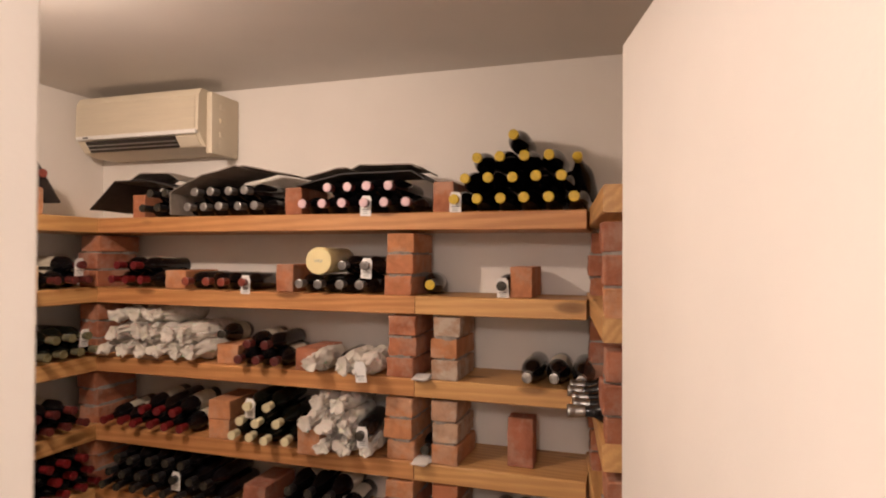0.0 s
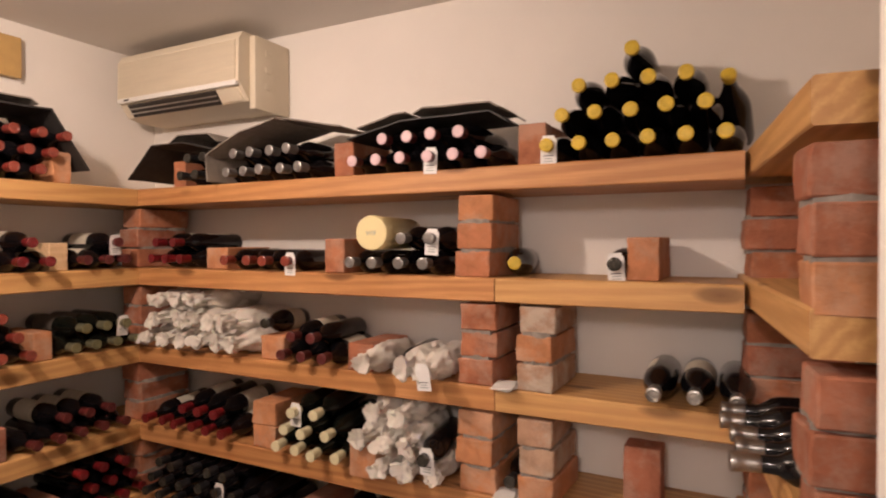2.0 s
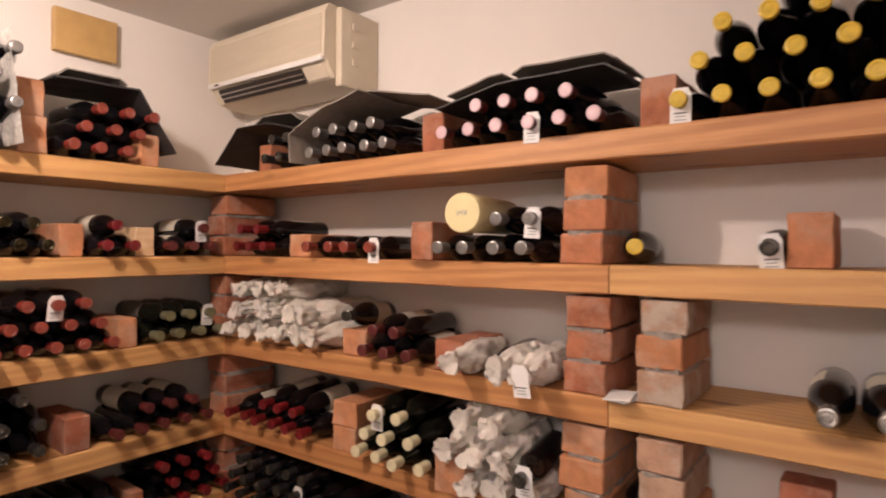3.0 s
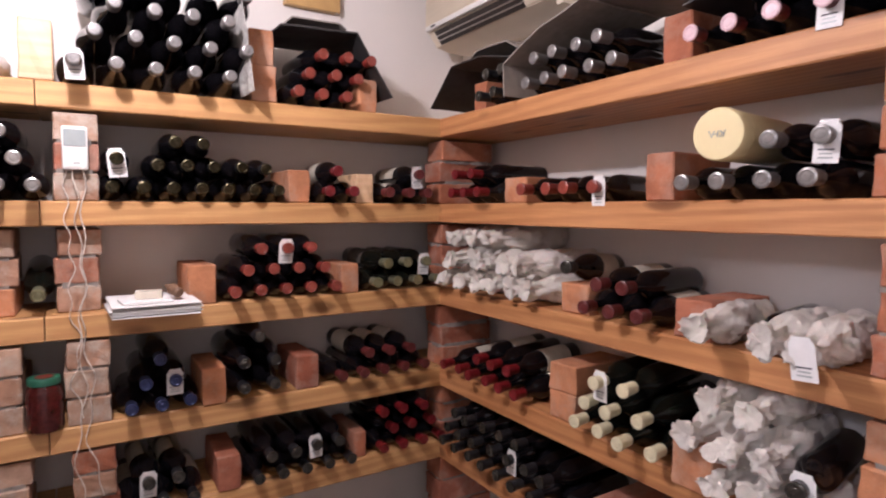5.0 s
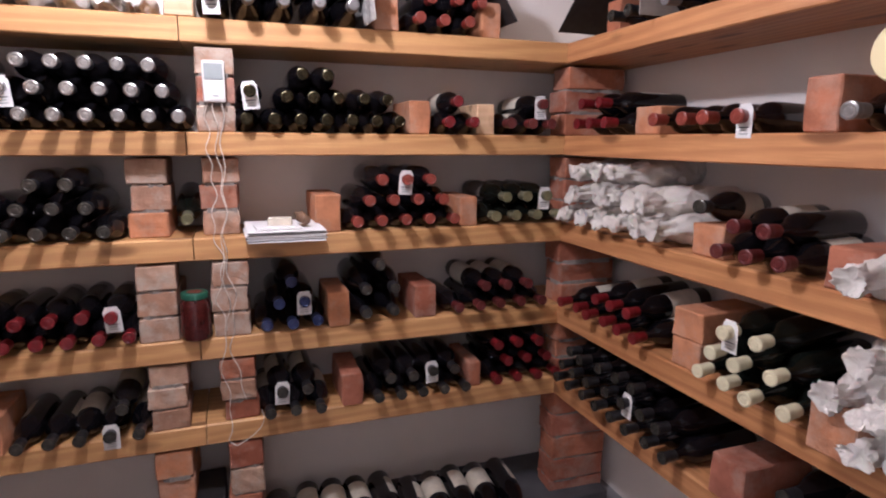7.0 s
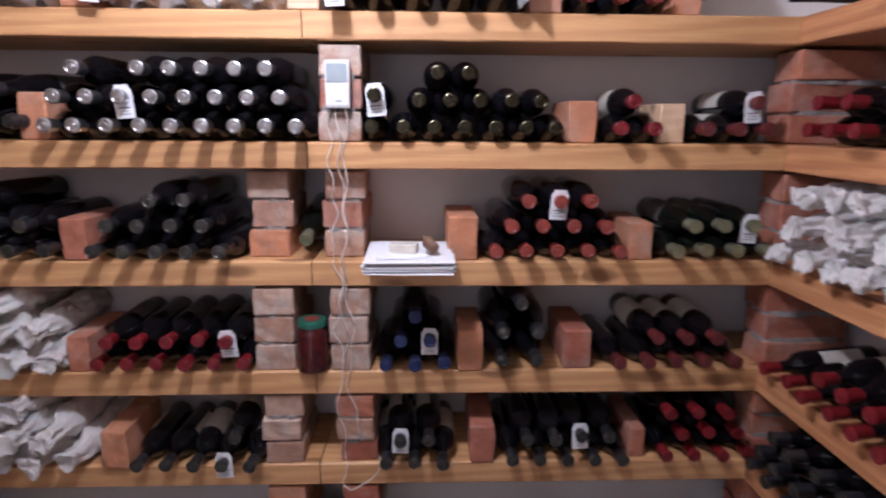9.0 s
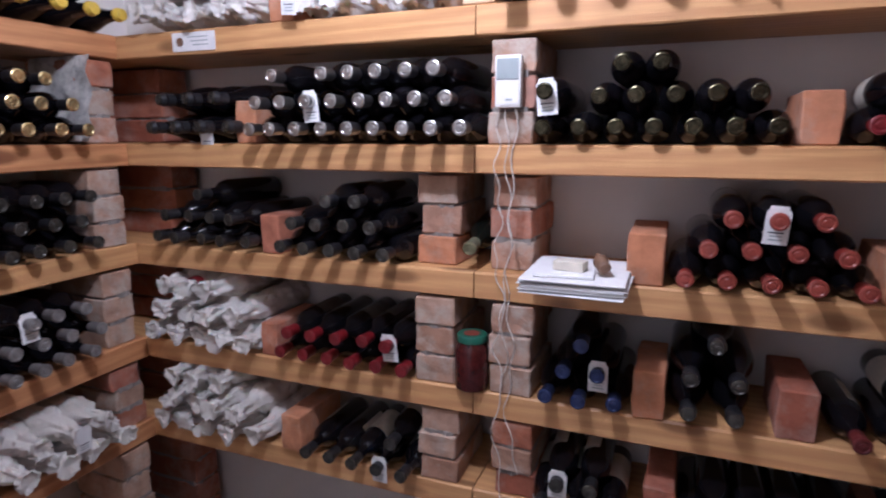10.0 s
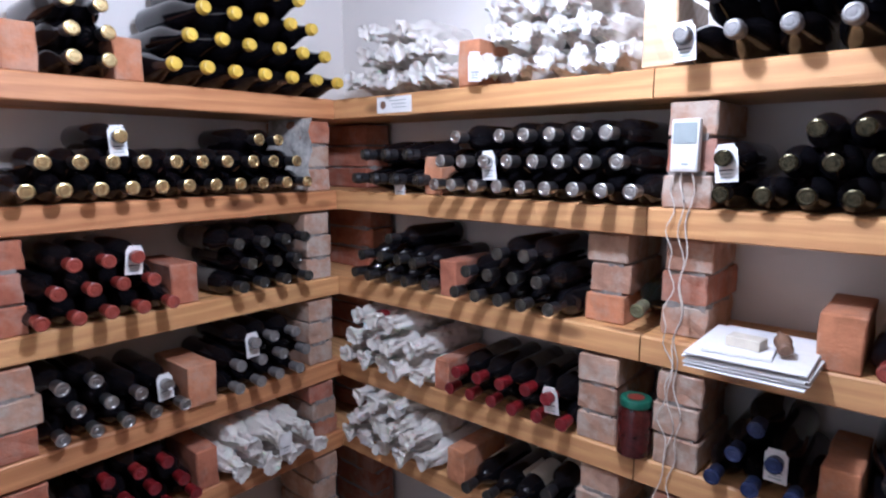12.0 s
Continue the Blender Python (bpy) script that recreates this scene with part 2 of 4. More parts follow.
structure("floor", box(WALL_L - 0.15, 1.3, -1.6, WALL_B + 0.15, -0.1, 0.0), M_FLOOR, "plain grey concrete floor of the cellar")
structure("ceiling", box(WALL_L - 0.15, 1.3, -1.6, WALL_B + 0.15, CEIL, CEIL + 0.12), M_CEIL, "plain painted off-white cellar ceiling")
structure("wall_north", box(WALL_L - 0.15, WALL_R + 0.15, WALL_B, WALL_B + 0.15, 0, CEIL), M_WALL, "white plastered wall behind the brick shelves")
structure("wall_west", box(WALL_L - 0.15, WALL_L, WALL_C - 0.15, WALL_B, 0, CEIL), M_WALL, "white plastered wall behind the longest shelves")
structure("wall_south", box(WALL_L, -0.50, WALL_C - 0.15, WALL_C, 0, CEIL), M_WALL, "white plastered wall behind stacked bottles")
structure("wall_east", box(WALL_R, WALL_R + 0.15, DOOR_Y, WALL_B, 0, CEIL), M_WALL, "white plastered wall beside the door")
structure("wall_alcove", box(-0.50, -0.44, WALL_C - 0.15, DOOR_Y, 0, CEIL), M_WALL, "white plastered return wall beside the entrance")
bm = box(-0.44, DOOR_L - 0.03, DOOR_Y - 0.12, DOOR_Y, 0, CEIL)
box(DOOR_L - 0.03, DOOR_R + 0.03, DOOR_Y - 0.12, DOOR_Y, 1.97, CEIL, bm=bm)
box(DOOR_R + 0.03, WALL_R + 0.15, DOOR_Y - 0.12, DOOR_Y, 0, CEIL, bm=bm)
structure("wall_doorway", bm, M_WALL, "white plastered wall with the door opening")
structure("wall_corridor_west", box(-0.50, -0.44, -1.6, WALL_C - 0.15, 0, CEIL), M_WALL, "white plastered corridor wall")
structure("wall_corridor_east", box(1.0, 1.15, -1.6, DOOR_Y - 0.12, 0, CEIL), M_WALL, "white plastered corridor wall")
structure("wall_corridor_end", box(-0.56, 1.15, -1.75, -1.6, 0, CEIL), M_WALL, "white plastered end wall of the corridor")
bm = box(DOOR_L - 0.03, DOOR_L, DOOR_Y - 0.14, DOOR_Y + 0.012, 0, 1.97, 0.004)
box(DOOR_R, DOOR_R + 0.03, DOOR_Y - 0.14, DOOR_Y + 0.012, 0, 1.97, 0.004, bm=bm)
box(DOOR_L, DOOR_R, DOOR_Y - 0.14, DOOR_Y + 0.012, 1.94, 1.97, 0.004, bm=bm)
structure("trim_door_frame", bm, M_DOORW, "white painted wooden door frame")

# the open door leaf, hinged on the far jamb and swung into the room
door = structure("door_1", box(0, 0.79, -0.04, 0.0, 0.008, 1.93, 0.003), M_DOORW, "plain white flush door, standing open into the cellar")
edge = Vector((0.483, 1.448, 0)) - Vector((0.675, 0.674, 0))
door.matrix_basis = Matrix.Translation((0.675, 0.674, 0)) @ Matrix.Rotation(math.atan2(edge.y, edge.x), 4, "Z")
bm = lathe([(0, 0), (0.024, 0), (0.024, 0.006), (0.009, 0.008), (0.009, 0.045), (0, 0.045)], 16)
box(-0.11, 0.008, -0.008, 0.008, 0.036, 0.05, 0.003, bm=bm)
handle = part("door_handle", bm, M_STEEL, door, "brushed metal lever handle", True)
handle.matrix_basis = Matrix.Translation((0.73, -0.04, 0.98)) @ Matrix.Rotation(radians(90), 4, "X")


# ---- shelf walls: position along the wall, distance out from the shelf front, height ----
def spot(wall, s, out, z):
    return {"B": Vector((s, FRONT_B - out, z)), "L": Vector((FRONT_L + out, s, z)), "C": Vector((s, FRONT_C + out, z)), "R": Vector((FRONT_R + (WALL_B - s) * 0.11 - out, s, z))}[wall]


# local axes: x along the wall, y out of the shelf into the room, z up
AXES = {
    "B": Matrix(((1, 0, 0), (0, -1, 0), (0, 0, 1))),
    "L": Matrix(((0, 1, 0), (1, 0, 0), (0, 0, 1))),
    "C": Matrix(((1, 0, 0), (0, 1, 0), (0, 0, 1))),
    "R": Matrix(((0, -1, 0), (1, 0, 0), (0, 0, 1))),
}
TURN_OF = {"B": 180.0, "L": -90.0, "C": 0.0, "R": 96.3}


def at(wall, s, out, z, turn=0.0):
    """A pose whose local y points out of the shelf."""
    p = spot(wall, s, out, z)
    return pose(p.x, p.y, p.z, 0, 0, TURN_OF[wall] + turn)


# ---- planks ----
def plank(wall, s0, s1, level, mat, depth=0.282, lift=0.0, thick=THICK):
    length, z = abs(s1 - s0), LEVELS[level] + lift
    bm = bmesh.new()
    n = max(2, int(length / 0.09))
    rnd = random.Random(int(s0 * 1000) + level * 77)
    bow = rnd.uniform(-0.002, 0.002)
    rings = []
    for i in range(n + 1):
        x = -length / 2 + length * i / n
        dz = bow * math.sin(math.pi * i / n)
        c = 0.004
        section = [(0 - c, -thick + rnd.uniform(0, 0.0015)), (0 - rnd.uniform(0, 0.0012), -thick + c), (0 - rnd.uniform(0, 0.0012), -c), (-c - rnd.uniform(0, 0.002), 0), (-depth, 0), (-depth, -thick)]
        rings.append([bm.verts.new((x, y, zz + (dz if zz < -0.01 else 0))) for y, zz in section])
    for a, b in zip(rings, rings[1:]):
        for k in range(6):
            bm.faces.new((a[k], a[(k + 1) % 6], b[(k + 1) % 6], b[k]))
    bm.faces.new(rings[0])
    bm.faces.new(rings[-1])
    ob = thing("shelf_plank", bm, mat, "thick sawn pine shelf plank on brick piers", "shelf", "pine shelf planks")
    ob.matrix_basis = at(wall, (s0 + s1) / 2, 0, z)
    return ob


G = 0.0015
for level in (1, 2, 3, 4, 5):
    if level == 1:
        plank("B", -1.675, FRONT_R + 0.02, 1, M_PINE)
    else:
        plank("B", -1.675, -0.227 - G, level, M_PINE)
        plank("B", -0.227 + G, FRONT_R + 0.02, level, M_PINE2)
    plank("L", WALL_C + 0.005, 1.007 - G, level, M_PINE2)
    plank("L", 1.007 + G, WALL_B - 0.005, level, M_PINE2)
    plank("C", FRONT_L + 0.002, -0.503, level, M_PINE if level != 3 else M_PINE2)
    plank("R", 1.60, WALL_B - 0.008, level, M_PINE2, depth=0.345, lift=0.012)

# ---- brick piers ----
BRICK = (0.105, 0.218, 0.071)


def brick_mesh(seed, w, d, h):
    """A worn brick centred on its base, width x, depth y, height z."""
    bm = bmesh.new()
    rnd = random.Random(seed)
    bmesh.ops.create_cube(bm, size=1.0, matrix=Matrix.Translation((0, 0, h / 2)) @ Matrix.Diagonal((w, d, h, 1)))
    bmesh.ops.bevel(bm, geom=bm.edges[:], offset=0.0032, segments=1, affect="EDGES")
    bmesh.ops.subdivide_edges(bm, edges=[e for e in bm.edges if e.calc_length() > 0.04], cuts=2, use_grid_fill=True)
    off = Vector((seed * 1.7, seed * 0.9, 4.0))
    for v in bm.verts:
        q = v.co * 32 + off
        v.co.x += noise.noise(q) * 0.0045
        v.co.y += noise.noise(q + Vector((9, 3, 5))) * 0.0045
        if 0.008 < v.co.z < h - 0.008:
            v.co.z += rnd.uniform(-0.002, 0.002)
    return bm


BRICK_MESHES = {}


def shared_brick(mat, k, w=BRICK[0], d=BRICK[1], h=BRICK[2]):
    key = (mat.name, k, w, d, h)
    if key not in BRICK_MESHES:
        BRICK_MESHES[key] = mesh_of(brick_mesh(k * 31 + int(w * 1000), w, d, h), "brick", mat)
    return BRICK_MESHES[key]


def mortar_bm(rnd, w, depth):
    """An uneven bed of mortar, squeezed out here and there."""
    bm = bmesh.new()
    ring = []
    n = 22
    for k in range(n):
        a = math.tau * k / n
        c, s = math.cos(a), math.sin(a)
        m = max(abs(c), abs(s))
        ring.append((c / m * (w / 2 - rnd.uniform(0.0, 0.010)), s / m * (depth / 2 - rnd.uniform(0.0, 0.010))))
    low = [bm.verts.new((x, y, -0.006 - rnd.uniform(0, 0.003))) for x, y in ring]
    top = [bm.verts.new((x, y, 0.006 + rnd.uniform(0, 0.003))) for x, y in ring]
    for k in range(n):
        j = (k + 1) % n
        bm.faces.new((low[k], low[j], top[j], top[k]))
    bm.faces.new(low[::-1])
    bm.faces.new(top)
    return bm


def pier(wall, s0, s1, gaps, mats, depth=BRICK[1], out=-0.004, moved=None):
    """Bricks stacked between shelves; gaps lists the level whose underside each stack meets."""
    base = at(wall, (s0 + s1) / 2, out - depth / 2, 0)
    ob = tagged(new("brick_pier"), "stacked worn brick pier carrying the pine shelves", "pier", "brick piers")
    ob.matrix_basis = base
    w = abs(s1 - s0)
    rnd = random.Random(int(s0 * 977))
    for g in gaps:
        top = LEVELS[g] - THICK - 0.002
        low = (LEVELS[g + 1] if g < 5 else 0.0) + 0.001
        count = 3 if g < 5 else 5
        step = (top - low) / count
        side, back = (moved or {}).get(g, (0.0, 0.0))
        for i in range(count):
            mat = mats[rnd.randrange(len(mats))]
            b = new("brick", shared_brick(mat, rnd.randrange(4), round(w, 3), depth, round(step - 0.006, 3)))
            b.parent = ob
            b.matrix_basis = pose(side + rnd.uniform(-0.006, 0.006), rnd.uniform(-0.008, 0.003) - back, low + i * step, 0, 0, rnd.uniform(-3, 3))
            if i:
                joint = mortar_bm(rnd, w, depth)
                part("mortar_joint", joint, M_MORTAR, ob, "crumbling grey mortar").matrix_basis = pose(side, -back, low + i * step - 0.003)
    return ob


pier("B", -0.338, -0.233, [1, 2, 3, 4, 5], [M_BRICK, M_BRICK, M_BRICKO])
pier("B", -0.164, -0.068, [2, 3, 4, 5], [M_BRICKW, M_BRICKO])
pier("L", 1.037, 1.136, [1, 2, 3, 4, 5], [M_BRICKW, M_BRICKW, M_BRICK], moved={2: (0.0, 0.04), 3: (-0.012, 0.0), 4: (-0.026, 0.0), 5: (-0.03, 0.0)})
pier("L", 0.846, 0.948, [2, 3, 4, 5], [M_BRICKW, M_BRICKW, M_BRICKO], moved={2: (0.0, 0.045), 3: (-0.006, 0.0), 4: (-0.016, 0.0), 5: (-0.02, 0.0)})
pier("C", -1.652, -1.554, [1, 2, 3, 4, 5], [M_BRICKW, M_BRICK])
pier("C", -0.776, -0.668, [2, 3, 4, 5], [M_BRICKW, M_BRICK])
pier("L", 2.185, 2.405, [1, 2, 3, 4, 5], [M_BRICK], depth=0.105)
pier("L", -0.295, -0.062, [1, 2, 3, 4, 5], [M_BRICK], depth=0.105, out=-0.15)
pier("R", 1.615, 1.722, [1, 2, 3, 4, 5], [M_BRICK, M_BRICKO, M_BRICK])
pier("R", 2.280, 2.385, [1, 2, 3, 4, 5], [M_BRICK])


def spacer(wall, s0, s1, level, height=0.074, mat=M_BRICKO, out=0.0, depth=0.21, lift=0.0, turn=0.0, name="loose_brick", label="loose clay brick used as a bottle stop"):
    w = abs(s1 - s0)
    ob = thing(name, shared_brick(mat, R.randrange(4), round(w, 3), depth, height), mat, label, "brick" if "brick" in name else "block", "bottle stops on the shelves")
    ob.matrix_basis = at(wall, (s0 + s1) / 2, out - 0.035 - depth / 2, LEVELS[level] + lift + 0.001, turn)
    return ob


# ---- bottles ----
SHAPES = {
    "bordeaux": [(0, 0.012), (0.020, 0.006), (0.031, 0.0), (0.0342, 0.003), (0.0356, 0.010), (0.0356, 0.185), (0.0344, 0.198), (0.030, 0.212), (0.0205, 0.225), (0.0150, 0.236), (0.0138, 0.262), (0.0138, 0.288), (0.0155, 0.290), (0.0155, 0.297), (0.0125, 0.300), (0.010, 0.300), (0.009, 0.292), (0, 0.292)],
    "burgundy": [(0, 0.014), (0.020, 0.006), (0.033, 0.0), (0.0385, 0.003), (0.0400, 0.010), (0.0400, 0.150), (0.0385, 0.172), (0.0340, 0.195), (0.0265, 0.217), (0.0190, 0.237), (0.0150, 0.257), (0.0142, 0.282), (0.0160, 0.285), (0.0160, 0.293), (0.013, 0.297), (0.010, 0.297), (0.009, 0.289), (0, 0.289)],
    "champagne": [(0, 0.018), (0.022, 0.008), (0.036, 0.0), (0.0415, 0.004), (0.0430, 0.012), (0.0430, 0.150), (0.0415, 0.175), (0.0365, 0.200), (0.0285, 0.225), (0.0205, 0.250), (0.0158, 0.275), (0.0150, 0.298), (0.0175, 0.300), (0.0175, 0.308), (0.0150, 0.314), (0.011, 0.318), (0, 0.319)],
}
LONG = {"bordeaux": 0.300, "burgundy": 0.297, "champagne": 0.319}
WIDE = {"bordeaux": 0.0356, "burgundy": 0.040, "champagne": 0.043}
CAP_FROM = {"bordeaux": 0.258, "burgundy": 0.256, "champagne": 0.276}
CAP_WORDS = {"yellow": "yellow foil", "pink": "pale pink", "red": "red", "rust": "rust-orange", "wine": "maroon", "silver": "silver", "gold": "gold", "bronze": "dark bronze", "cream": "cream", "black": "black", "green": "olive-green", "blue": "navy blue", "grey": "grey", "rose": "copper-pink foil"}
TEMPLATES = {}
SHARED = {}


def radius_at(shape, h):
    pts = [p for p in SHAPES[shape] if p[1] >= 0][3:]
    for (r0, h0), (r1, h1) in zip(pts, pts[1:]):
        if h0 <= h <= h1 and h1 > h0:
            return r0 + (r1 - r0) * (h - h0) / (h1 - h0)
    return pts[-4][0]


def shared(key, make, mat, name):
    if key not in SHARED:
        SHARED[key] = mesh_of(make(), name, mat, True)
    return SHARED[key]


def capsule_bm(shape, later=0.0):
    lo, hi = CAP_FROM[shape] + later, LONG[shape]
    prof = [(radius_at(shape, lo) + 0.0002, lo - 0.0003)]
    for k in range(1, 8):
        h = lo + (hi - 0.004 - lo) * k / 7
        prof.append((radius_at(shape, h) + 0.0009, h))
    top = prof[-1][0]
    prof += [(top + 0.0002, hi), (top - 0.0018, hi + 0.0022), (top - 0.005, hi + 0.0016), (0, hi + 0.0012)]
    return lathe(prof, 16)


def disc_bm(shape):
    """The embossed round top of a capsule."""
    hi = LONG[shape] + 0.002
    r = radius_at(shape, LONG[shape] - 0.004)
    return lathe([(r + 0.0016, hi - 0.0035), (r + 0.0012, hi - 0.0005), (r * 0.88, hi + 0.0012), (r * 0.78, hi + 0.0012), (r * 0.70, hi + 0.0002), (r * 0.46, hi + 0.0002), (r * 0.40, hi + 0.0010), (0, hi + 0.0012)], 16)


def label_bm(shape):
    r = WIDE[shape] + 0.0005
    bm = bmesh.new()
    hs = (0.050, 0.085, 0.120, 0.150 if shape != "bordeaux" else 0.160)
    rows = [[bm.verts.new((rr * math.cos(a), rr * math.sin(a), h)) for a in (radians(-20 + 220 * i / 14) for i in range(15))] for rr in (r,) for h in hs]
    faces = [bm.faces.new((a[i], a[i + 1], b[i + 1], b[i])) for a, b in zip(rows, rows[1:]) for i in range(14)]
    return bm


def bottle(shape, cap, m, label=None, group=""):
    key = (shape, cap, label)
    if key not in TEMPLATES:
        glass = M_GLASSG if cap in ("green", "cream") else M_GLASS
        kind_name = {"bordeaux": "wine_bottle", "burgundy": "burgundy_bottle", "champagne": "champagne_bottle"}[shape]
        ob = new(kind_name, shared((shape, glass.name), lambda: lathe(SHAPES[shape], 20), glass, "wine_bottle"))
        words = {None: "dark glass wine bottle with %s capsule lying on the shelf", "cream": "dark wine bottle with cream label and %s capsule lying down", "dark": "dark dusty wine bottle with dark label and %s capsule lying down"}[label]
        tagged(ob, words % CAP_WORDS[cap], "bottle")
        part("capsule", shared((shape, cap), lambda: capsule_bm(shape, SHORT.get(cap, 0.0)), CAPS[SLEEVE.get(cap, cap)], "capsule"), None, ob, CAP_WORDS[SLEEVE.get(cap, cap)] + " capsule over the neck")
        part("capsule_disc", shared((shape, cap, "disc"), lambda: disc_bm(shape), DISC.get(cap, CAPS[cap]), "capsule_disc"), None, ob, "embossed " + CAP_WORDS[cap] + " disc on the capsule's end")
        if label:
            lm = M_LABEL if label == "cream" else M_LABELD
            part("label", shared((shape, "label", label), lambda: label_bm(shape), lm, "label"), None, ob, "paper label")
        TEMPLATES[key] = ob
        ob.matrix_basis = m
        made = ob
    else:
        made = copy_thing(TEMPLATES[key], m)
    return tagged(made, group=group) if group else made


def lying(wall, s, z, length, out, yaw=0.0, tilt=0.0, spin=None):
    """Pose of a bottle lying with its neck out of the shelf: the neck's tip stands out by `out`, the axis lies at height z."""
    tip = Matrix.Translation((0, 0, -length))
    spin = R.uniform(0, 360) if spin is None else spin
    return at(wall, s, out, z, yaw) @ pose(0, 0, 0, -90 + tilt, 0, 0) @ tip @ pose(0, 0, 0, 0, 0, spin)


def tag(wall, s, out, z, turn=0.0, drop=0.0):
    """A white card hung over a bottle's neck."""
    bm = bmesh.new()
    outline = [(-0.021, -0.047), (0.021, -0.047), (0.021, 0.014), (0.019, 0.018), (0.016, 0.021), (0.015, 0.027), (-0.015, 0.027), (-0.016, 0.021), (-0.019, 0.018), (-0.021, 0.014)]
    front, rear = [[bm.verts.new((x, y, z)) for x, z in outline] for y in (0.0006, -0.0006)]
    bm.faces.new(front)
    bm.faces.new(rear[::-1])
    for k in range(len(outline)):
        j = (k + 1) % len(outline)
        bm.faces.new((front[k], rear[k], rear[j], front[j]))
    ob = thing("neck_tag", bm, M_SHEET, "white card tag hung on a bottle neck", "tag", "neck tags")
    ob.matrix_basis = at(wall, s, out, z - drop, turn) @ pose(0, 0, 0, R.uniform(-8, 2), R.uniform(-5, 5), 0)
    for k, w in enumerate((0.026, 0.020, 0.024)):
        part("print_line", box(-w / 2, w / 2, 0.0008, 0.0012, -0.025 - 0.007 * k, -0.0225 - 0.007 * k), M_INK if k == 0 else M_GREYP, ob)
    return ob


def pile(wall, level, s0, rows, cap, shape="bordeaux", pitch=None, out=0.065, yaw=0.0, tilt=0.0, label=None, tags=(), group="", jitter=1.0, step=-1, lift=0.0, skip=()):
    """Stacked bottles. rows: for each layer (first place in half pitches, count). tags: (layer, index)."""
    r = WIDE[shape]
    pitch = pitch or 2 * r + 0.003
    rise = math.sqrt(max((2 * r + 0.0005) ** 2 - (pitch / 2) ** 2, 1e-6))
    for k, (half, count) in enumerate(rows):
        for i in range(count):
            if (k, i) in skip:
                continue
            s = s0 + pitch * (half / 2 + i)
            o = out - (0.040 if wall == "B" else 0.012) + R.uniform(-0.010, 0.012) * jitter
            z = LEVELS[level] + r + k * rise + 0.001 + lift
            y, t = yaw + R.uniform(-1.6, 1.6) * jitter, tilt + R.uniform(-0.6, 0.6) * jitter
            bottle(shape, cap, lying(wall, s, z, LONG[shape], o, y, t), label, group)
            if (k, i) in tags:
                tag(wall, s, o - 0.022, z)


# ---- bottles wrapped in tissue ----
def wrapped_bm(seed):
    rnd = random.Random(seed)
    off = Vector((seed * 3.7, seed * 1.3, seed * 5.1))
    base = [(0, 0.0), (0.022, 0.0), (0.036, 0.004), (0.041, 0.02)]
    base += [(0.0425, 0.02 + 0.165 * k / 16) for k in range(1, 17)]
    base += [(0.040, 0.200), (0.035, 0.214), (0.029, 0.228), (0.0245, 0.242), (0.022, 0.256), (0.0212, 0.270), (0.0208, 0.283), (0.0222, 0.294), (0.0245, 0.303), (0.0262, 0.311), (0.0240, 0.316), (0.0150, 0.313), (0, 0.308)]
    folds = rnd.randrange(5, 9)
    phase = rnd.uniform(0, 6)

    def crumple(p, a):
        amount = 0.0105 + 0.0060 * max(0.0, min(1.0, (p.z - 0.18) / 0.13))
        q = p * 34 + off
        n = noise.noise(q) * 0.8 - abs(noise.noise(q * 1.7)) * 1.3 + 0.35 - abs(noise.noise(q * 3.6)) * 0.6
        twist = math.sin(folds * a + phase + p.z * 30) * amount * 0.35 * max(0.0, (p.z - 0.16) / 0.12) * max(0.0, min(1.0, (0.30 - p.z) / 0.04))
        out = Vector((p.x, p.y, 0))
        if out.length > 1e-4:
            p = p + out.normalized() * (n * amount + twist)
        if p.z > 0.296:
            p = p + Vector((noise.noise(q + off) * 0.013, noise.noise(q - off) * 0.013, noise.noise(q * 0.7) * 0.018))
        return p

    return lathe(base, 34, wobble=crumple)


WRAPS = []


def wrapped(wall, s, z, out=0.10, yaw=0.0, tilt=0.0):
    if not WRAPS:
        for k in range(7):
            bm = wrapped_bm(k + 1)
            me = mesh_of(bm, "wrapped_bottle", M_PAPER, True)
            WRAPS.append(me)
    ob = tagged(new("wrapped_bottle", R.choice(WRAPS)), "bottle wrapped in crumpled white tissue paper", "bottle", "tissue-wrapped bottles")
    ob.matrix_basis = lying(wall, s, z, 0.318, out, yaw, tilt)
    return ob


def wrapped_pile(wall, level, s0, rows, pitch=0.084, out=0.10, yaw=0.0, tilt=0.0, tags=(), rise=0.068):
    made = []
    for k, (half, count) in enumerate(rows):
        for i in range(count):
            s, z = s0 + pitch * (half / 2 + i), LEVELS[level] + 0.044 + k * rise
            o = out - 0.045 + R.uniform(-0.025, 0.02)
            made.append(wrapped(wall, s, z, o, yaw + R.uniform(-4, 4), tilt + R.uniform(-1.5, 1.5)))
            if (k, i) in tags:
                tag(wall, s, o + 0.004, z)
    return made


# ---- north wall (B) ----
pile("B", 1, -1.428, [(0, 3), (1, 2)], "black", pitch=0.0811, out=0.055)
spacer("B", -1.544, -1.479, 1, 0.100, M_BRICK, out=-0.02)
pile("B", 1, -1.202, [(0, 5), (1, 4)], "grey", pitch=0.0801, out=0.06)
spacer("B", -0.773, -0.700, 1, 0.105, M_BRICK, out=0.01)
pile("B", 1, -0.662, [(0, 6), (2.4, 4)], "pink", pitch=0.0815, out=0.07, tags=[(0, 3)], jitter=0.7)
spacer("B", -0.172, -0.095, 1, 0.110, M_BRICK, out=0.0)
pile("B", 1, -0.078, [(0, 6), (1, 5), (2, 4)], "yellow", "burgundy", pitch=0.0812, out=0.07, tags=[(0, 0)])
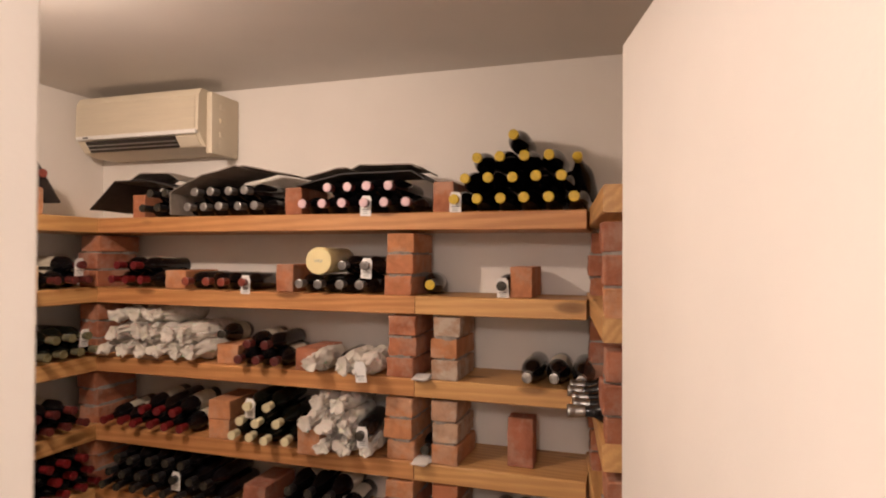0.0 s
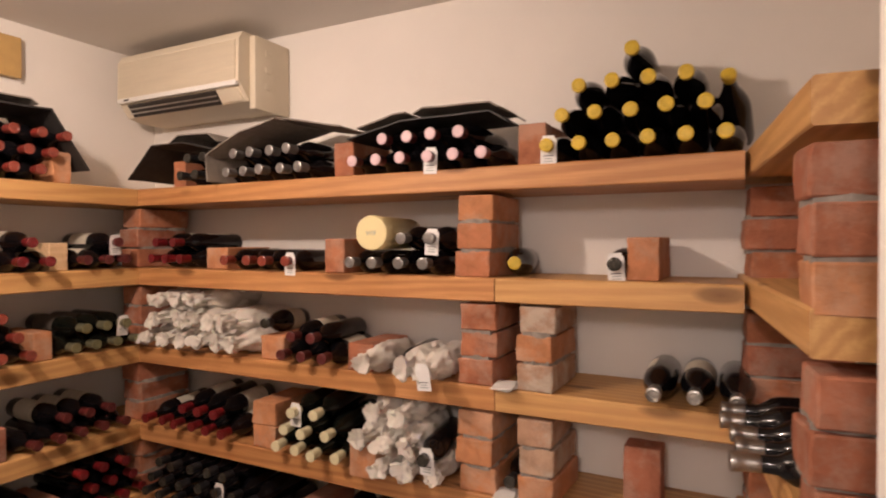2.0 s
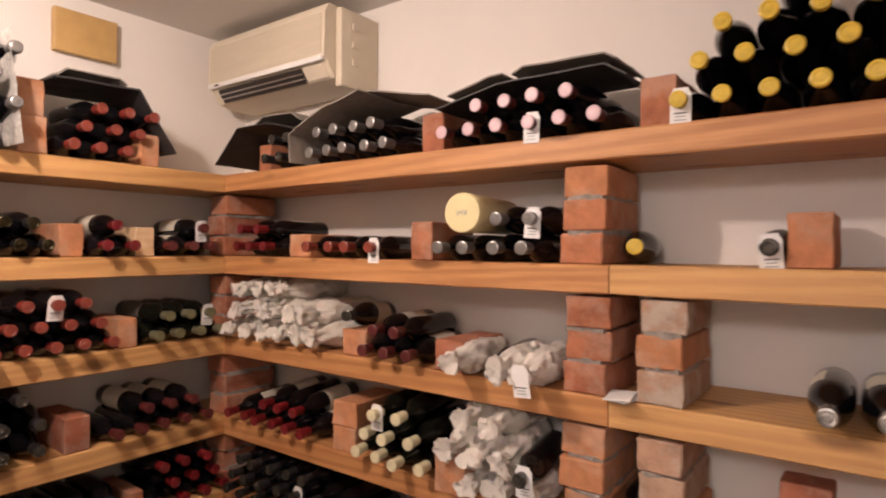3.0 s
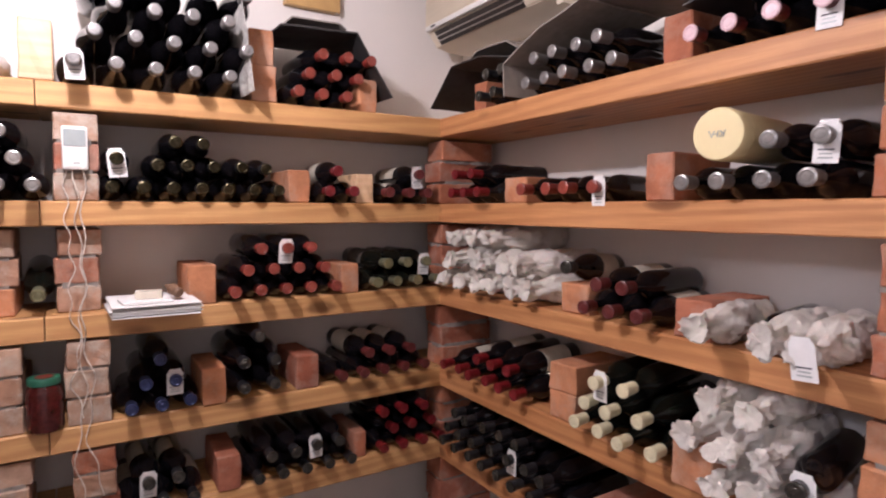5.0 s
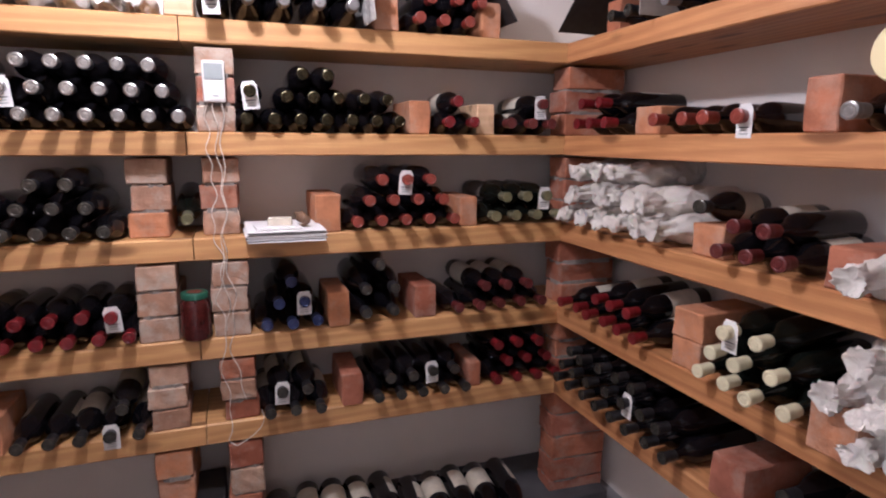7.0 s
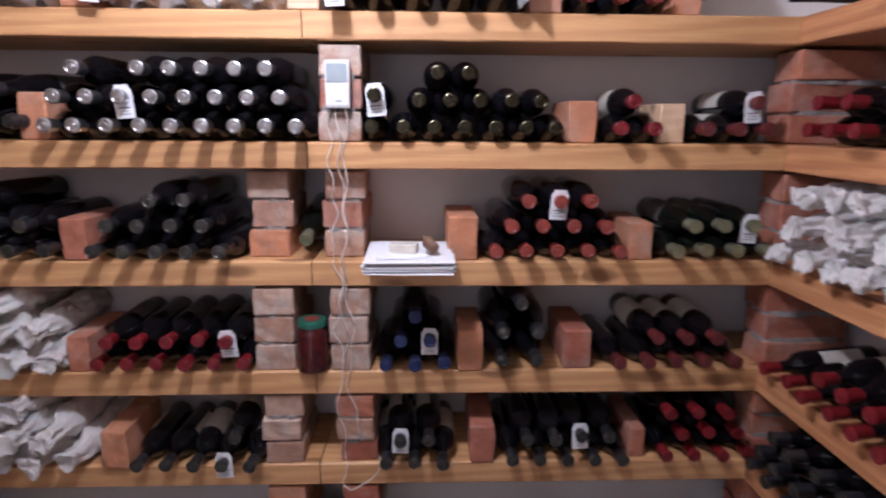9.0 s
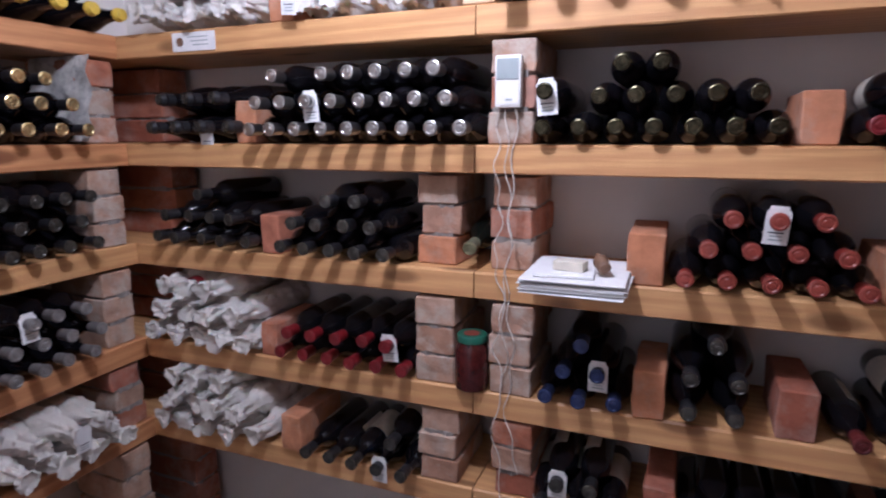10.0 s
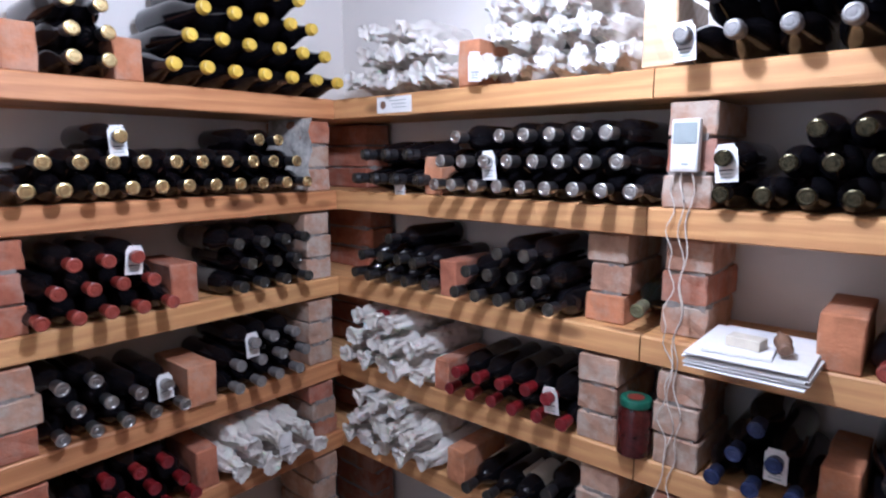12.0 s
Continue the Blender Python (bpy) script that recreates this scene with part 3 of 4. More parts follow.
pile("B", 1, 0.128, [(0, 1)], "yellow", "burgundy", out=0.06, lift=0.212)
bottle("burgundy", "yellow", lying("B", 0.330, LEVELS[1] + 0.185, 0.297, -0.06, -4, 24))

pile("B", 2, -1.594, [(0, 3), (1, 2)], "red", pitch=0.0801, out=0.045, label="cream")
spacer("B", -1.352, -1.249, 2, 0.076, M_BRICKO, out=0.0)
pile("B", 2, -1.181, [(0, 4)], "rust", pitch=0.0832, out=0.07, yaw=7, tags=[(0, 3)])
spacer("B", -0.805, -0.729, 2, 0.106, M_BRICK, out=0.02)
pile("B", 2, -0.673, [(0, 4)], "grey", pitch=0.0822, out=0.075, yaw=3)
pile("B", 2, -0.493, [(0, 2)], "grey", pitch=0.0832, out=0.08, lift=0.070, tags=[(0, 1)])
pile("B", 2, -0.170, [(0, 1)], "yellow", "burgundy", out=0.03, yaw=14)
pile("B", 2, 0.081, [(0, 1)], "black", "burgundy", out=0.03, tags=[(0, 0)])
spacer("B", 0.108, 0.184, 2, 0.106, M_BRICKO, out=0.0)

wrapped_pile("B", 3, -1.594, [(0, 6), (1, 5), (1, 3)], out=0.08, pitch=0.0863)
spacer("B", -1.073, -0.975, 3, 0.078, M_BRICKO, out=0.02)
bottle("burgundy", "black", lying("B", -1.041, LEVELS[3] + 0.122, 0.297, 0.0, 18, 4), "cream")
pile("B", 3, -0.926, [(0, 3), (1, 2)], "wine", pitch=0.0790, out=0.09, yaw=8, label="cream")
spacer("B", -0.710, -0.620, 3, 0.082, M_BRICK, out=0.03)
wrapped_pile("B", 3, -0.590, [(0, 1)], out=0.16, yaw=12)
pile("B", 3, -0.510, [(0, 1)], "wine", out=0.06, yaw=10, label="cream")
wrapped_pile("B", 3, -0.461, [(0, 2)], out=0.16, yaw=9, tags=[(0, 1)], pitch=0.0749)
pile("B", 3, 0.181, [(0, 3)], "silver", "burgundy", pitch=0.0863, out=0.085, label="cream")

pile("B", 4, -1.594, [(0, 6), (5, 3)], "red", pitch=0.0790, out=0.075, yaw=6, label="cream", tilt=-2)
spacer("B", -1.101, -1.005, 4, 0.075, M_BRICKO, out=0.03)
spacer("B", -1.107, -1.009, 4, 0.075, M_BRICKO, out=0.03, lift=0.077, turn=3)
pile("B", 4, -0.955, [(0, 4), (1, 3), (2, 2)], "cream", pitch=0.0785, out=0.095, yaw=6, tags=[(2, 0)], tilt=-2)
spacer("B", -0.662, -0.572, 4, 0.100, M_BRICKO, out=0.09)
wrapped_pile("B", 4, -0.590, [(1, 3), (-0.6, 3), (0.2, 2)], out=0.12, yaw=7, pitch=0.0790, rise=0.072)
pile("B", 4, -0.386, [(0, 1)], "black", out=0.16, yaw=9, lift=0.072, tags=[(0, 0)])
pile("B", 4, -0.196, [(0, 1)], "black", out=0.02, pitch=0.0728)
spacer("B", 0.095, 0.185, 4, 0.170, M_BRICK, out=-0.03, depth=0.075)

pile("B", 5, -1.594, [(0, 8), (1, 7), (2, 5)], "black", pitch=0.0796, out=0.085, yaw=3, tags=[(1, 4)])
spacer("B", -0.930, -0.830, 5, 0.105, M_BRICK, out=0.04)
pile("B", 5, -0.767, [(0, 4), (1, 3)], "black", "burgundy", pitch=0.0863, out=0.06, yaw=3, label="cream", tags=[(0, 0)])
pile("B", 5, 0.049, [(0, 2)], "black", "burgundy", out=0.05, label="dark")

# ---- east stub shelves (R) ----
pile("R", 3, 1.775, [(0, 5)], "silver", pitch=0.078, out=0.075)

# ---- west wall (L) ----
wrapped_pile("L", 1, 0.075, [(0, 5), (1, 4), (2, 2)], out=0.08)
spacer("L", 0.463, 0.533, 1, 0.120, M_BRICKO, out=0.03)
wrapped_pile("L", 1, 0.574, [(0, 5), (1, 4), (1, 4), (2, 2)], out=0.08)
tag("L", 0.555, 0.040, LEVELS[1] + 0.052)
spacer("L", 0.975, 1.047, 1, 0.150, M_BLOCK, out=0.03, name="wood_block", label="pale wooden block used as a bottle stop")
pile("L", 1, 1.091, [(0, 5), (1, 5), (2, 4), (1, 5)], "grey", "champagne", pitch=0.091, out=0.095, tags=[(0, 0)])
spacer("L", 1.533, 1.606, 1, 0.105, M_BRICKO, out=0.03)
spacer("L", 1.529, 1.602, 1, 0.105, M_BRICKO, out=0.02, lift=0.107)
pile("L", 1, 1.662, [(0, 3), (1, 3), (2, 3)], "rust", pitch=0.080, out=0.04, tilt=0)
spacer("L", 1.876, 1.941, 1, 0.105, M_BRICKO, out=0.02)

pile("L", 2, 0.070, [(0, 4), (1, 3)], "black", "champagne", pitch=0.09, out=0.05, yaw=-14, label="dark")
tag("L", 0.241, 0.000, LEVELS[2] + 0.03)
spacer("L", 0.338, 0.402, 2, 0.110, M_BRICKO, out=0.03, depth=0.19)
pile("L", 2, 0.437, [(0, 9), (1, 8), (2.2, 7)], "silver", pitch=0.0702, out=0.08, tags=[(1, 2)], skip=[(2, 1)])
pile("L", 2, 1.166, [(0, 1)], "bronze", out=0.04)
pile("L", 2, 1.176, [(0, 1)], "bronze", out=0.08, lift=0.0712, tags=[(0, 0)])
pile("L", 2, 1.240, [(0, 6), (1, 5), (2.2, 2)], "bronze", pitch=0.0725, out=0.035)
spacer("L", 1.642, 1.708, 2, 0.100, M_BRICKO, out=0.02)
pile("L", 2, 1.748, [(0, 2), (0.6, 1)], "red", pitch=0.075, out=0.07, yaw=-4, label="cream")
spacer("L", 1.864, 1.926, 2, 0.095, M_BLOCK, out=0.02, depth=0.16, name="wood_block", label="pale wooden block used as a bottle stop")
pile("L", 2, 1.964, [(0, 3), (3, 1)], "wine", pitch=0.0745, out=0.045, label="cream", tags=[(1, 0)])

pile("L", 3, 0.075, [(0, 5), (1, 4), (4, 1)], "black", pitch=0.077, out=0.06, yaw=-6)
spacer("L", 0.398, 0.458, 3, 0.105, M_BRICK, out=0.03)
pile("L", 3, 0.503, [(0, 5), (1, 4), (4, 2)], "black", pitch=0.0745, out=0.07)
bottle("bordeaux", "green", lying("L", 0.996, LEVELS[3] + 0.055, 0.300, 0.0, 0, -10))
spacer("L", 1.346, 1.422, 3, 0.112, M_BRICKO, out=0.03)
pile("L", 3, 1.462, [(0, 5), (1, 4), (2, 3)], "rust", pitch=0.0755, out=0.07, tags=[(2, 1)])
spacer("L", 1.806, 1.866, 3, 0.095, M_BRICKO, out=0.03)
pile("L", 3, 1.908, [(0, 4), (1, 3)], "green", pitch=0.0755, out=0.06, label="dark", tags=[(1, 2)])

banded = wrapped_pile("L", 4, 0.030, [(0, 5), (1, 4), (1, 3)], out=0.10, pitch=0.080)[-2]
part("neck_band", lathe([(0.0260, 0.236), (0.0285, 0.238), (0.0280, 0.262), (0.0255, 0.264)], 20), CAPS["red"], banded, "red paper band showing through the tissue", True)
spacer("L", 0.376, 0.430, 4, 0.095, M_BRICK, out=0.03)
pile("L", 4, 0.470, [(0, 6), (1, 5)], "red", pitch=0.0725, out=0.055, label="dark", tags=[(1, 4)])
pile("L", 4, 1.192, [(0, 3), (1, 2), (2, 1)], "blue", pitch=0.0735, out=0.06, tags=[(1, 1)])


spacer("L", 1.375, 1.441, 4, 0.108, M_BRICKO, out=0.04)
pile("L", 4, 1.488, [(0, 2), (0, 2), (1, 1)], "black", "champagne", pitch=0.088, out=0.06)
spacer("L", 1.654, 1.726, 4, 0.105, M_BRICK, out=0.03)
pile("L", 4, 1.790, [(0, 5), (2.6, 3)], "wine", pitch=0.0755, out=0.045, label="cream")

wrapped_pile("L", 5, 0.040, [(0, 5), (1, 4), (1, 3)], out=0.12, pitch=0.084)
spacer("L", 0.442, 0.508, 5, 0.105, M_BRICKO, out=0.05)
pile("L", 5, 0.553, [(0, 5)], "black", pitch=0.0720, out=0.075, label="cream", tags=[(0, 3)])
pile("L", 5, 0.800, [(0, 1)], "black", out=0.06, label="cream", lift=0.0655)
pile("L", 5, 1.190, [(0, 3), (1, 2)], "black", pitch=0.0735, out=0.075, label="cream", tags=[(1, 0)])
spacer("L", 1.412, 1.478, 5, 0.105, M_BRICK, out=0.04)
pile("L", 5, 1.520, [(0, 5), (1, 4)], "black", pitch=0.0725, out=0.07, tags=[(1, 2)])
spacer("L", 1.850, 1.895, 5, 0.085, M_BRICK, out=0.02)
pile("L", 5, 1.934, [(0, 4), (1, 3), (0, 3)], "red", pitch=0.0752, out=0.055)

ob = thing("price_label", box(-0.073, 0.073, 0, 0.0012, -0.024, 0.024, 0.0004, 1), M_SHEET, "white printed label stuck on the plank's edge", "label")
ob.matrix_basis = at("L", 0.222, 0.0005, LEVELS[1] - 0.031)
part("printed_dot", lathe([(0, 0), (0.012, 0), (0.012, 0.0004), (0, 0.0004)], 16), M_CORK, ob, "brown printed dot").matrix_basis = pose(0.046, 0.0013, 0, -90, 0, 0)
for k in range(3):
    part("print_line", box(-0.05, 0.02 - 0.008 * k, 0.0013, 0.0016, 0.010 - 0.010 * k, 0.0125 - 0.010 * k), M_GREYP, ob)

# bottles laid on the floor slab
structure("trim_plinth", box(WALL_L + 0.002, FRONT_L + 0.05, 1.20, 2.40, 0.001, 0.045, 0.006), M_SLATE, "dark slate plinth under the lowest bottles")
pile("L", 6, 1.216, [(0, 5)], "grey", "champagne", pitch=0.090, out=0.10, label="cream", lift=0.036)
pile("L", 6, 1.640, [(0, 5)], "rose", "champagne", pitch=0.090, out=0.16, label="cream", lift=0.036, yaw=-4)
pile("L", 6, 0.303, [(0, 6)], "black", "champagne", pitch=0.090, out=0.06, label="dark", lift=-0.010)
ob = thing("storage_box", box(-0.045, 0.045, -0.20, 0, 0, 0.26, 0.006), M_CARDK, "black cardboard box standing on the floor", "box")
ob.matrix_basis = at("L", 1.003, 0.0, 0.001)

# ---- south wall (C), places run from the entrance towards the corner ----
spacer("C", -0.776, -0.849, 1, 0.108, M_BRICKO, out=0.02)
pile("C", 1, -0.976, [(0, 2), (0, 2), (0.2, 2)], "gold", pitch=0.0735, out=0.06)
spacer("C", -1.008, -1.078, 1, 0.104, M_BRICKO, out=0.02)
pile("C", 1, -1.640, [(0, 7), (1, 6), (2, 5), (3, 4), (4, 3)], "yellow", "champagne", pitch=0.0868, out=0.085)
pile("C", 2, -1.500, [(0, 11), (1, 10)], "gold", pitch=0.0722, out=0.08)
pile("C", 2, -1.430, [(0, 2)], "gold", pitch=0.0730, out=0.06, lift=0.123)
pile("C", 2, -0.985, [(0, 1)], "gold", out=0.07, lift=0.123, tags=[(0, 0)])
pile("C", 3, -1.066, [(0, 5), (1, 4), (2, 3)], "rust", pitch=0.0716, out=0.085, tags=[(2, 0)])
spacer("C", -1.108, -1.184, 3, 0.112, M_BRICK, out=0.02)
pile("C", 3, -1.500, [(0, 4), (1, 3), (0, 4)], "black", pitch=0.0745, out=0.07, label="dark")
pile("C", 4, -1.092, [(0, 5), (1, 4), (5.8, 2)], "silver", pitch=0.0716, out=0.055, tags=[(1, 0)])
spacer("C", -1.122, -1.205, 4, 0.118, M_BRICKO, out=0.05)
pile("C", 4, -1.462, [(0, 4), (-0.4, 4), (0.4, 3)], "grey", pitch=0.0722, out=0.075, tags=[(2, 2)])
pile("C", 5, -1.105, [(0, 4), (1, 4), (2, 3)], "red", pitch=0.0722, out=0.07)
spacer("C", -1.140, -1.205, 5, 0.120, M_BRICK, out=0.03)
wrapped_pile("C", 5, -1.491, [(0, 4), (1, 3)], out=0.15, pitch=0.084, tags=[(1, 1)], tilt=-3)
ob = thing("wooden_crate", box(-0.17, 0.17, -0.16, 0.10, 0, 0.20, 0.004), M_BLOCK, "pale wooden wine crate standing on the floor", "crate")
ob.matrix_basis = at("C", -1.323, 0.0, 0.001)
for k in range(3):
    part("crate_slat", box(-0.172, 0.172, 0.1003, 0.108, 0.006 + 0.066 * k, 0.064 + 0.066 * k, 0.002), M_BLOCK, ob)


# ---- folded cardboard sleeves over the top-shelf bottles ----
def tent(name, wall, pts, out0, out1, mat, label, thick=0.004, wav=0.004):
    """A folded board: pts are (place along the wall, height over the shelf) of its cross-section."""
    fine = []
    for (a, b), (c, d) in zip(pts, pts[1:]):
        fine += [(a + (c - a) * k / 5, b + (d - b) * k / 5) for k in range(5)]
    fine.append(pts[-1])
    grid = []
    for j in range(5):
        o = out0 + (out1 - out0) * j / 4
        row = []
        for i, (s, h) in enumerate(fine):
            p = spot(wall, s, o, LEVELS[1] + h)
            w = noise.noise(Vector((s * 9, o * 14, h * 9))) * wav
            row.append(p + Vector((0, 0, w)))
        grid.append(row)
    return thing(name, sheet(grid, thick), mat, label, "cardboard")


tent("cardboard_sleeve", "B", [(-1.691, 0.035), (-1.557, 0.150), (-1.401, 0.152), (-1.229, 0.115)], -0.23, 0.03, M_CARDK, "folded black cardboard laid over stacked bottles")
tent("cardboard_sleeve", "B", [(-1.508, 0.156), (-1.455, 0.185), (-1.304, 0.180), (-1.251, 0.150)], -0.23, 0.0, M_CARDG, "folded grey cardboard laid over stacked bottles")
tent("cardboard_sleeve", "B", [(-1.251, 0.004), (-1.256, 0.095), (-1.100, 0.160), (-0.950, 0.190)], -0.23, 0.05, M_CARDG, "creased grey corrugated cardboard over stacked bottles")
tent("cardboard_sleeve", "B", [(-1.122, 0.164), (-0.950, 0.198), (-0.735, 0.155)], -0.25, 0.0, M_CARDG, "creased grey corrugated cardboard over stacked bottles")
tent("cardboard_sleeve", "B", [(-0.708, 0.110), (-0.520, 0.150), (-0.241, 0.152), (-0.190, 0.118)], -0.23, 0.0, M_CARDK, "folded black cardboard laid over stacked bottles")
tent("cardboard_sleeve", "B", [(-0.671, 0.140), (-0.542, 0.172), (-0.504, 0.172)], -0.22, 0.0, M_CARDG, "folded grey cardboard laid over stacked bottles")
tent("cardboard_sleeve", "B", [(-0.477, 0.165), (-0.445, 0.180), (-0.241, 0.176), (-0.215, 0.160)], -0.22, 0.0, M_CARDG, "folded grey cardboard laid over stacked bottles")
tent("cardboard_sleeve", "L", [(1.611, 0.228), (1.854, 0.236), (1.977, 0.050)], -0.24, 0.03, M_CARDK, "folded black cardboard laid over stacked bottles", 0.006)
tent("cardboard_sleeve", "L", [(1.626, 0.236), (1.654, 0.262), (1.806, 0.265), (1.830, 0.250)], -0.22, 0.0, M_CARDG, "folded grey cardboard laid over stacked bottles")
grid = []
for j in range(9):
    h = 0.012 + 0.30 * j / 8
    grid.append([spot("L", 1.515 - 0.03 * (j / 8) + noise.noise(Vector((h * 20, i * 0.7, 3))) * 0.007, -0.2 + 0.032 * i, LEVELS[1] + h) for i in range(10)])
thing("plastic_film", sheet(grid, 0.001), M_FILM, "crumpled cloudy plastic film beside the stacked bottles", "film")

grid = []
for j in range(12):
    h = 0.006 + 0.225 * j / 11
    row = []
    for i in range(12):
        w = Vector((h * 22, i * 0.6, 8))
        row.append(spot("C", -1.556 + 0.020 * noise.noise(w) + 0.030 * (1 - j / 11), -0.20 + 0.022 * i + 0.012 * noise.noise(w * 1.7), LEVELS[2] + h))
    grid.append(row)
thing("plastic_film", sheet(grid, 0.0008), M_FILM, "crumpled cloudy plastic film hanging beside the brick pier", "film", smooth=True)


# ---- air conditioner ----
def air_conditioner():
    x0, x1, z0, z1, y0, y1 = -1.880, -1.185, 1.922, 2.205, 2.235, 2.463
    ob = empty("air_conditioner", (x0, y1, z0), "aged cream split air conditioner mounted under the ceiling", "air conditioner")
    inv = Matrix.Translation((-x0, -y1, -z0))

    def add(name, bm, mat, label="", smooth=False):
        o = part(name, bm, mat, ob, label, smooth)
        o.matrix_basis = inv
        return o

    bm = bmesh.new()
    prof = [(y1, z0 + 0.030), (y0 + 0.11, z0 + 0.030), (y0 + 0.05, z0 + 0.042), (y0 + 0.014, z0 + 0.092), (y0 + 0.012, z0 + 0.098), (y0, z0 + 0.104), (y0 + 0.004, z1 - 0.03), (y0 + 0.022, z1), (y1, z1)]
    ends = [[bm.verts.new((x, y, z)) for y, z in prof] for x in (x0, x1 - 0.03)]
    for i in range(len(prof)):
        j = (i + 1) % len(prof)
        bm.faces.new((ends[0][i], ends[0][j], ends[1][j], ends[1][i]))
    bm.faces.new(ends[0])
    bm.faces.new(ends[1][::-1])
    bmesh.ops.bevel(bm, geom=[e for e in bm.edges if e.calc_face_angle(0) > 0.6], offset=0.004, segments=2, affect="EDGES")
    add("casing", bm, M_AC, "aged cream plastic casing", True)
    add("end_panel", box(x1 - 0.0295, x1, y0 + 0.05, y1, z0 + 0.012, z1 - 0.008, 0.006), M_AC, smooth=True)
    for k in range(3):
        add("clip", box(x1, x1 + 0.004, y0 + 0.10, y0 + 0.13, z0 + 0.09 + 0.06 * k, z0 + 0.11 + 0.06 * k, 0.001), M_AC)
    n = 19
    for k in range(n):
        z = z0 + 0.118 + (z1 - 0.034 - z0 - 0.118) * k / (n - 1)
        y = y0 + 0.004 * (z - z0 - 0.104) / 0.166
        add("grille_slat", box(x0 + 0.012, x1 - 0.044, y - 0.0035, y + 0.002, z - 0.0026, z + 0.0026), M_AC)
    add("front_lip", box(x0 + 0.006, x1 - 0.038, y0 - 0.005, y0 + 0.012, z0 + 0.090, z0 + 0.109, 0.004), M_WHITEP, "pale rounded lip under the grille", True)
    slope = Matrix.Translation((0, y0 + 0.032, z0 + 0.067)) @ Matrix.Rotation(radians(35.7), 4, "X")
    bm = box(x0 + 0.045, x1 - 0.16, -0.005, 0.004, -0.027, 0.026)
    bm.transform(slope)
    add("outlet", bm, M_ACD, "dark air outlet slot")
    for dz in (0.008, -0.010):
        bm = box(x0 + 0.045, x1 - 0.16, -0.010, -0.007, dz - 0.0025, dz + 0.0025, 0.001)
        bm.transform(slope)
        add("vane", bm, M_STEEL, "thin metal air vane")
    bm = box(x1 - 0.155, x1 - 0.05, -0.006, 0.004, -0.024, 0.026, 0.002)
    bm.transform(slope)
    add("control_flap", bm, M_AC)
    add("badge", box(x0 + 0.05, x0 + 0.078, y0 - 0.0062, y0 - 0.0048, z0 + 0.096, z0 + 0.103), M_ACD)


air_conditioner()
ob = thing("cover_panel", box(WALL_L + 0.001, WALL_L + 0.032, 1.715, 1.915, 2.045, 2.190, 0.004), M_BOARD, "tan varnished wooden cover panel on the wall", "panel")
part("screw", lathe([(0, 0), (0.004, 0), (0.004, 0.002), (0, 0.003)], 8), M_STEEL, ob).matrix_basis = pose(WALL_L + 0.032, 1.90, 2.04, 0, 90, 0)

# ---- thermostat and its cables on the west pier ----
ob = thing("thermostat", box(-0.0285, 0.0285, 0, 0.022, -0.054, 0.054, 0.004), M_WHITEP, "small white thermostat fixed on the brick pier", "thermostat", smooth=True)
ob.matrix_basis = at("L", 1.087, 0.0, 1.496)
part("display", box(-0.024, 0.024, 0.0222, 0.0238, 0.004, 0.047, 0.001), M_GREYP, ob, "grey display window")
part("button_panel", box(-0.024, 0.024, 0.0222, 0.0232, -0.048, -0.003, 0.001), M_WHITEP, ob)
part("logo_bar", box(-0.010, 0.004, 0.0234, 0.0238, -0.040, -0.036), M_GREYP, ob)


def cable(s_top, s_end, z_end, seed, loop=0.0):
    rnd = random.Random(seed)
    pts, n = [], 46
    for k in range(n + 1):
        f = k / n
        z = 1.440 + (z_end - 1.440) * f
        s = s_top + (s_end - s_top) * f + 0.014 * math.sin(f * 19 + seed) * f + 0.006 * math.sin(f * 47 + seed * 2)
        pts.append(spot("L", s, 0.008 + 0.006 * math.sin(f * 23 + seed * 3) + 0.002, z))
    if loop:
        for k in range(1, 15):
            a = math.pi * k / 14
            pts.append(spot("L", s_end + loop * (1 - math.cos(a)) / 2 + 0.01 * math.sin(3 * a), 0.018, z_end - 0.055 * math.sin(a) + 0.085 * k / 14))
    return thing("cable", tube(pts, 0.0016), M_WIRE, "thin cream wire hanging down the brick pier", "cable", "thermostat wires", smooth=True)


cable(1.062, 1.076, 0.80, 1)
cable(1.084, 1.108, 0.58, 2)
cable(1.104, 1.066, 0.46, 3, 0.10)


# ---- papers, notepad and cork puller on the west shelf ----
for k in range(9):
    w = 0.105 + R.uniform(-0.006, 0.004)
    ob = thing("paper_sheet", box(-w, w, -0.21, 0.035, 0, 0.0022, 0.0004, 1), M_SHEET, "loose white paper sheet in a stack on the shelf", "paper", "stack of papers")
    ob.matrix_basis = at("L", 1.253, 0.100 + R.uniform(-0.012, 0.014), LEVELS[3] + 0.001 + 0.0034 * k, R.uniform(-4, 4))
ob = thing("notepad", box(-0.06, 0.06, -0.045, 0.045, 0, 0.006, 0.001), M_SHEET, "small white notepad on the papers", "notepad")
ob.matrix_basis = at("L", 1.231, 0.070, LEVELS[3] + 0.032, 5)
ob = thing("card_box", box(-0.032, 0.032, -0.02, 0.02, 0, 0.020, 0.002), M_LABEL, "small cream card box on the notepad", "box")
ob.matrix_basis = at("L", 1.240, 0.060, LEVELS[3] + 0.0385, -8)
bm = lathe([(0, 0), (0.010, 0.001), (0.014, 0.006), (0.0135, 0.030), (0.016, 0.034), (0.016, 0.040), (0.006, 0.042), (0.005, 0.072), (0, 0.073)], 16)
ob = thing("cork_stopper", bm, M_CORK, "brown wooden bottle stopper lying on the papers", "stopper", smooth=True)
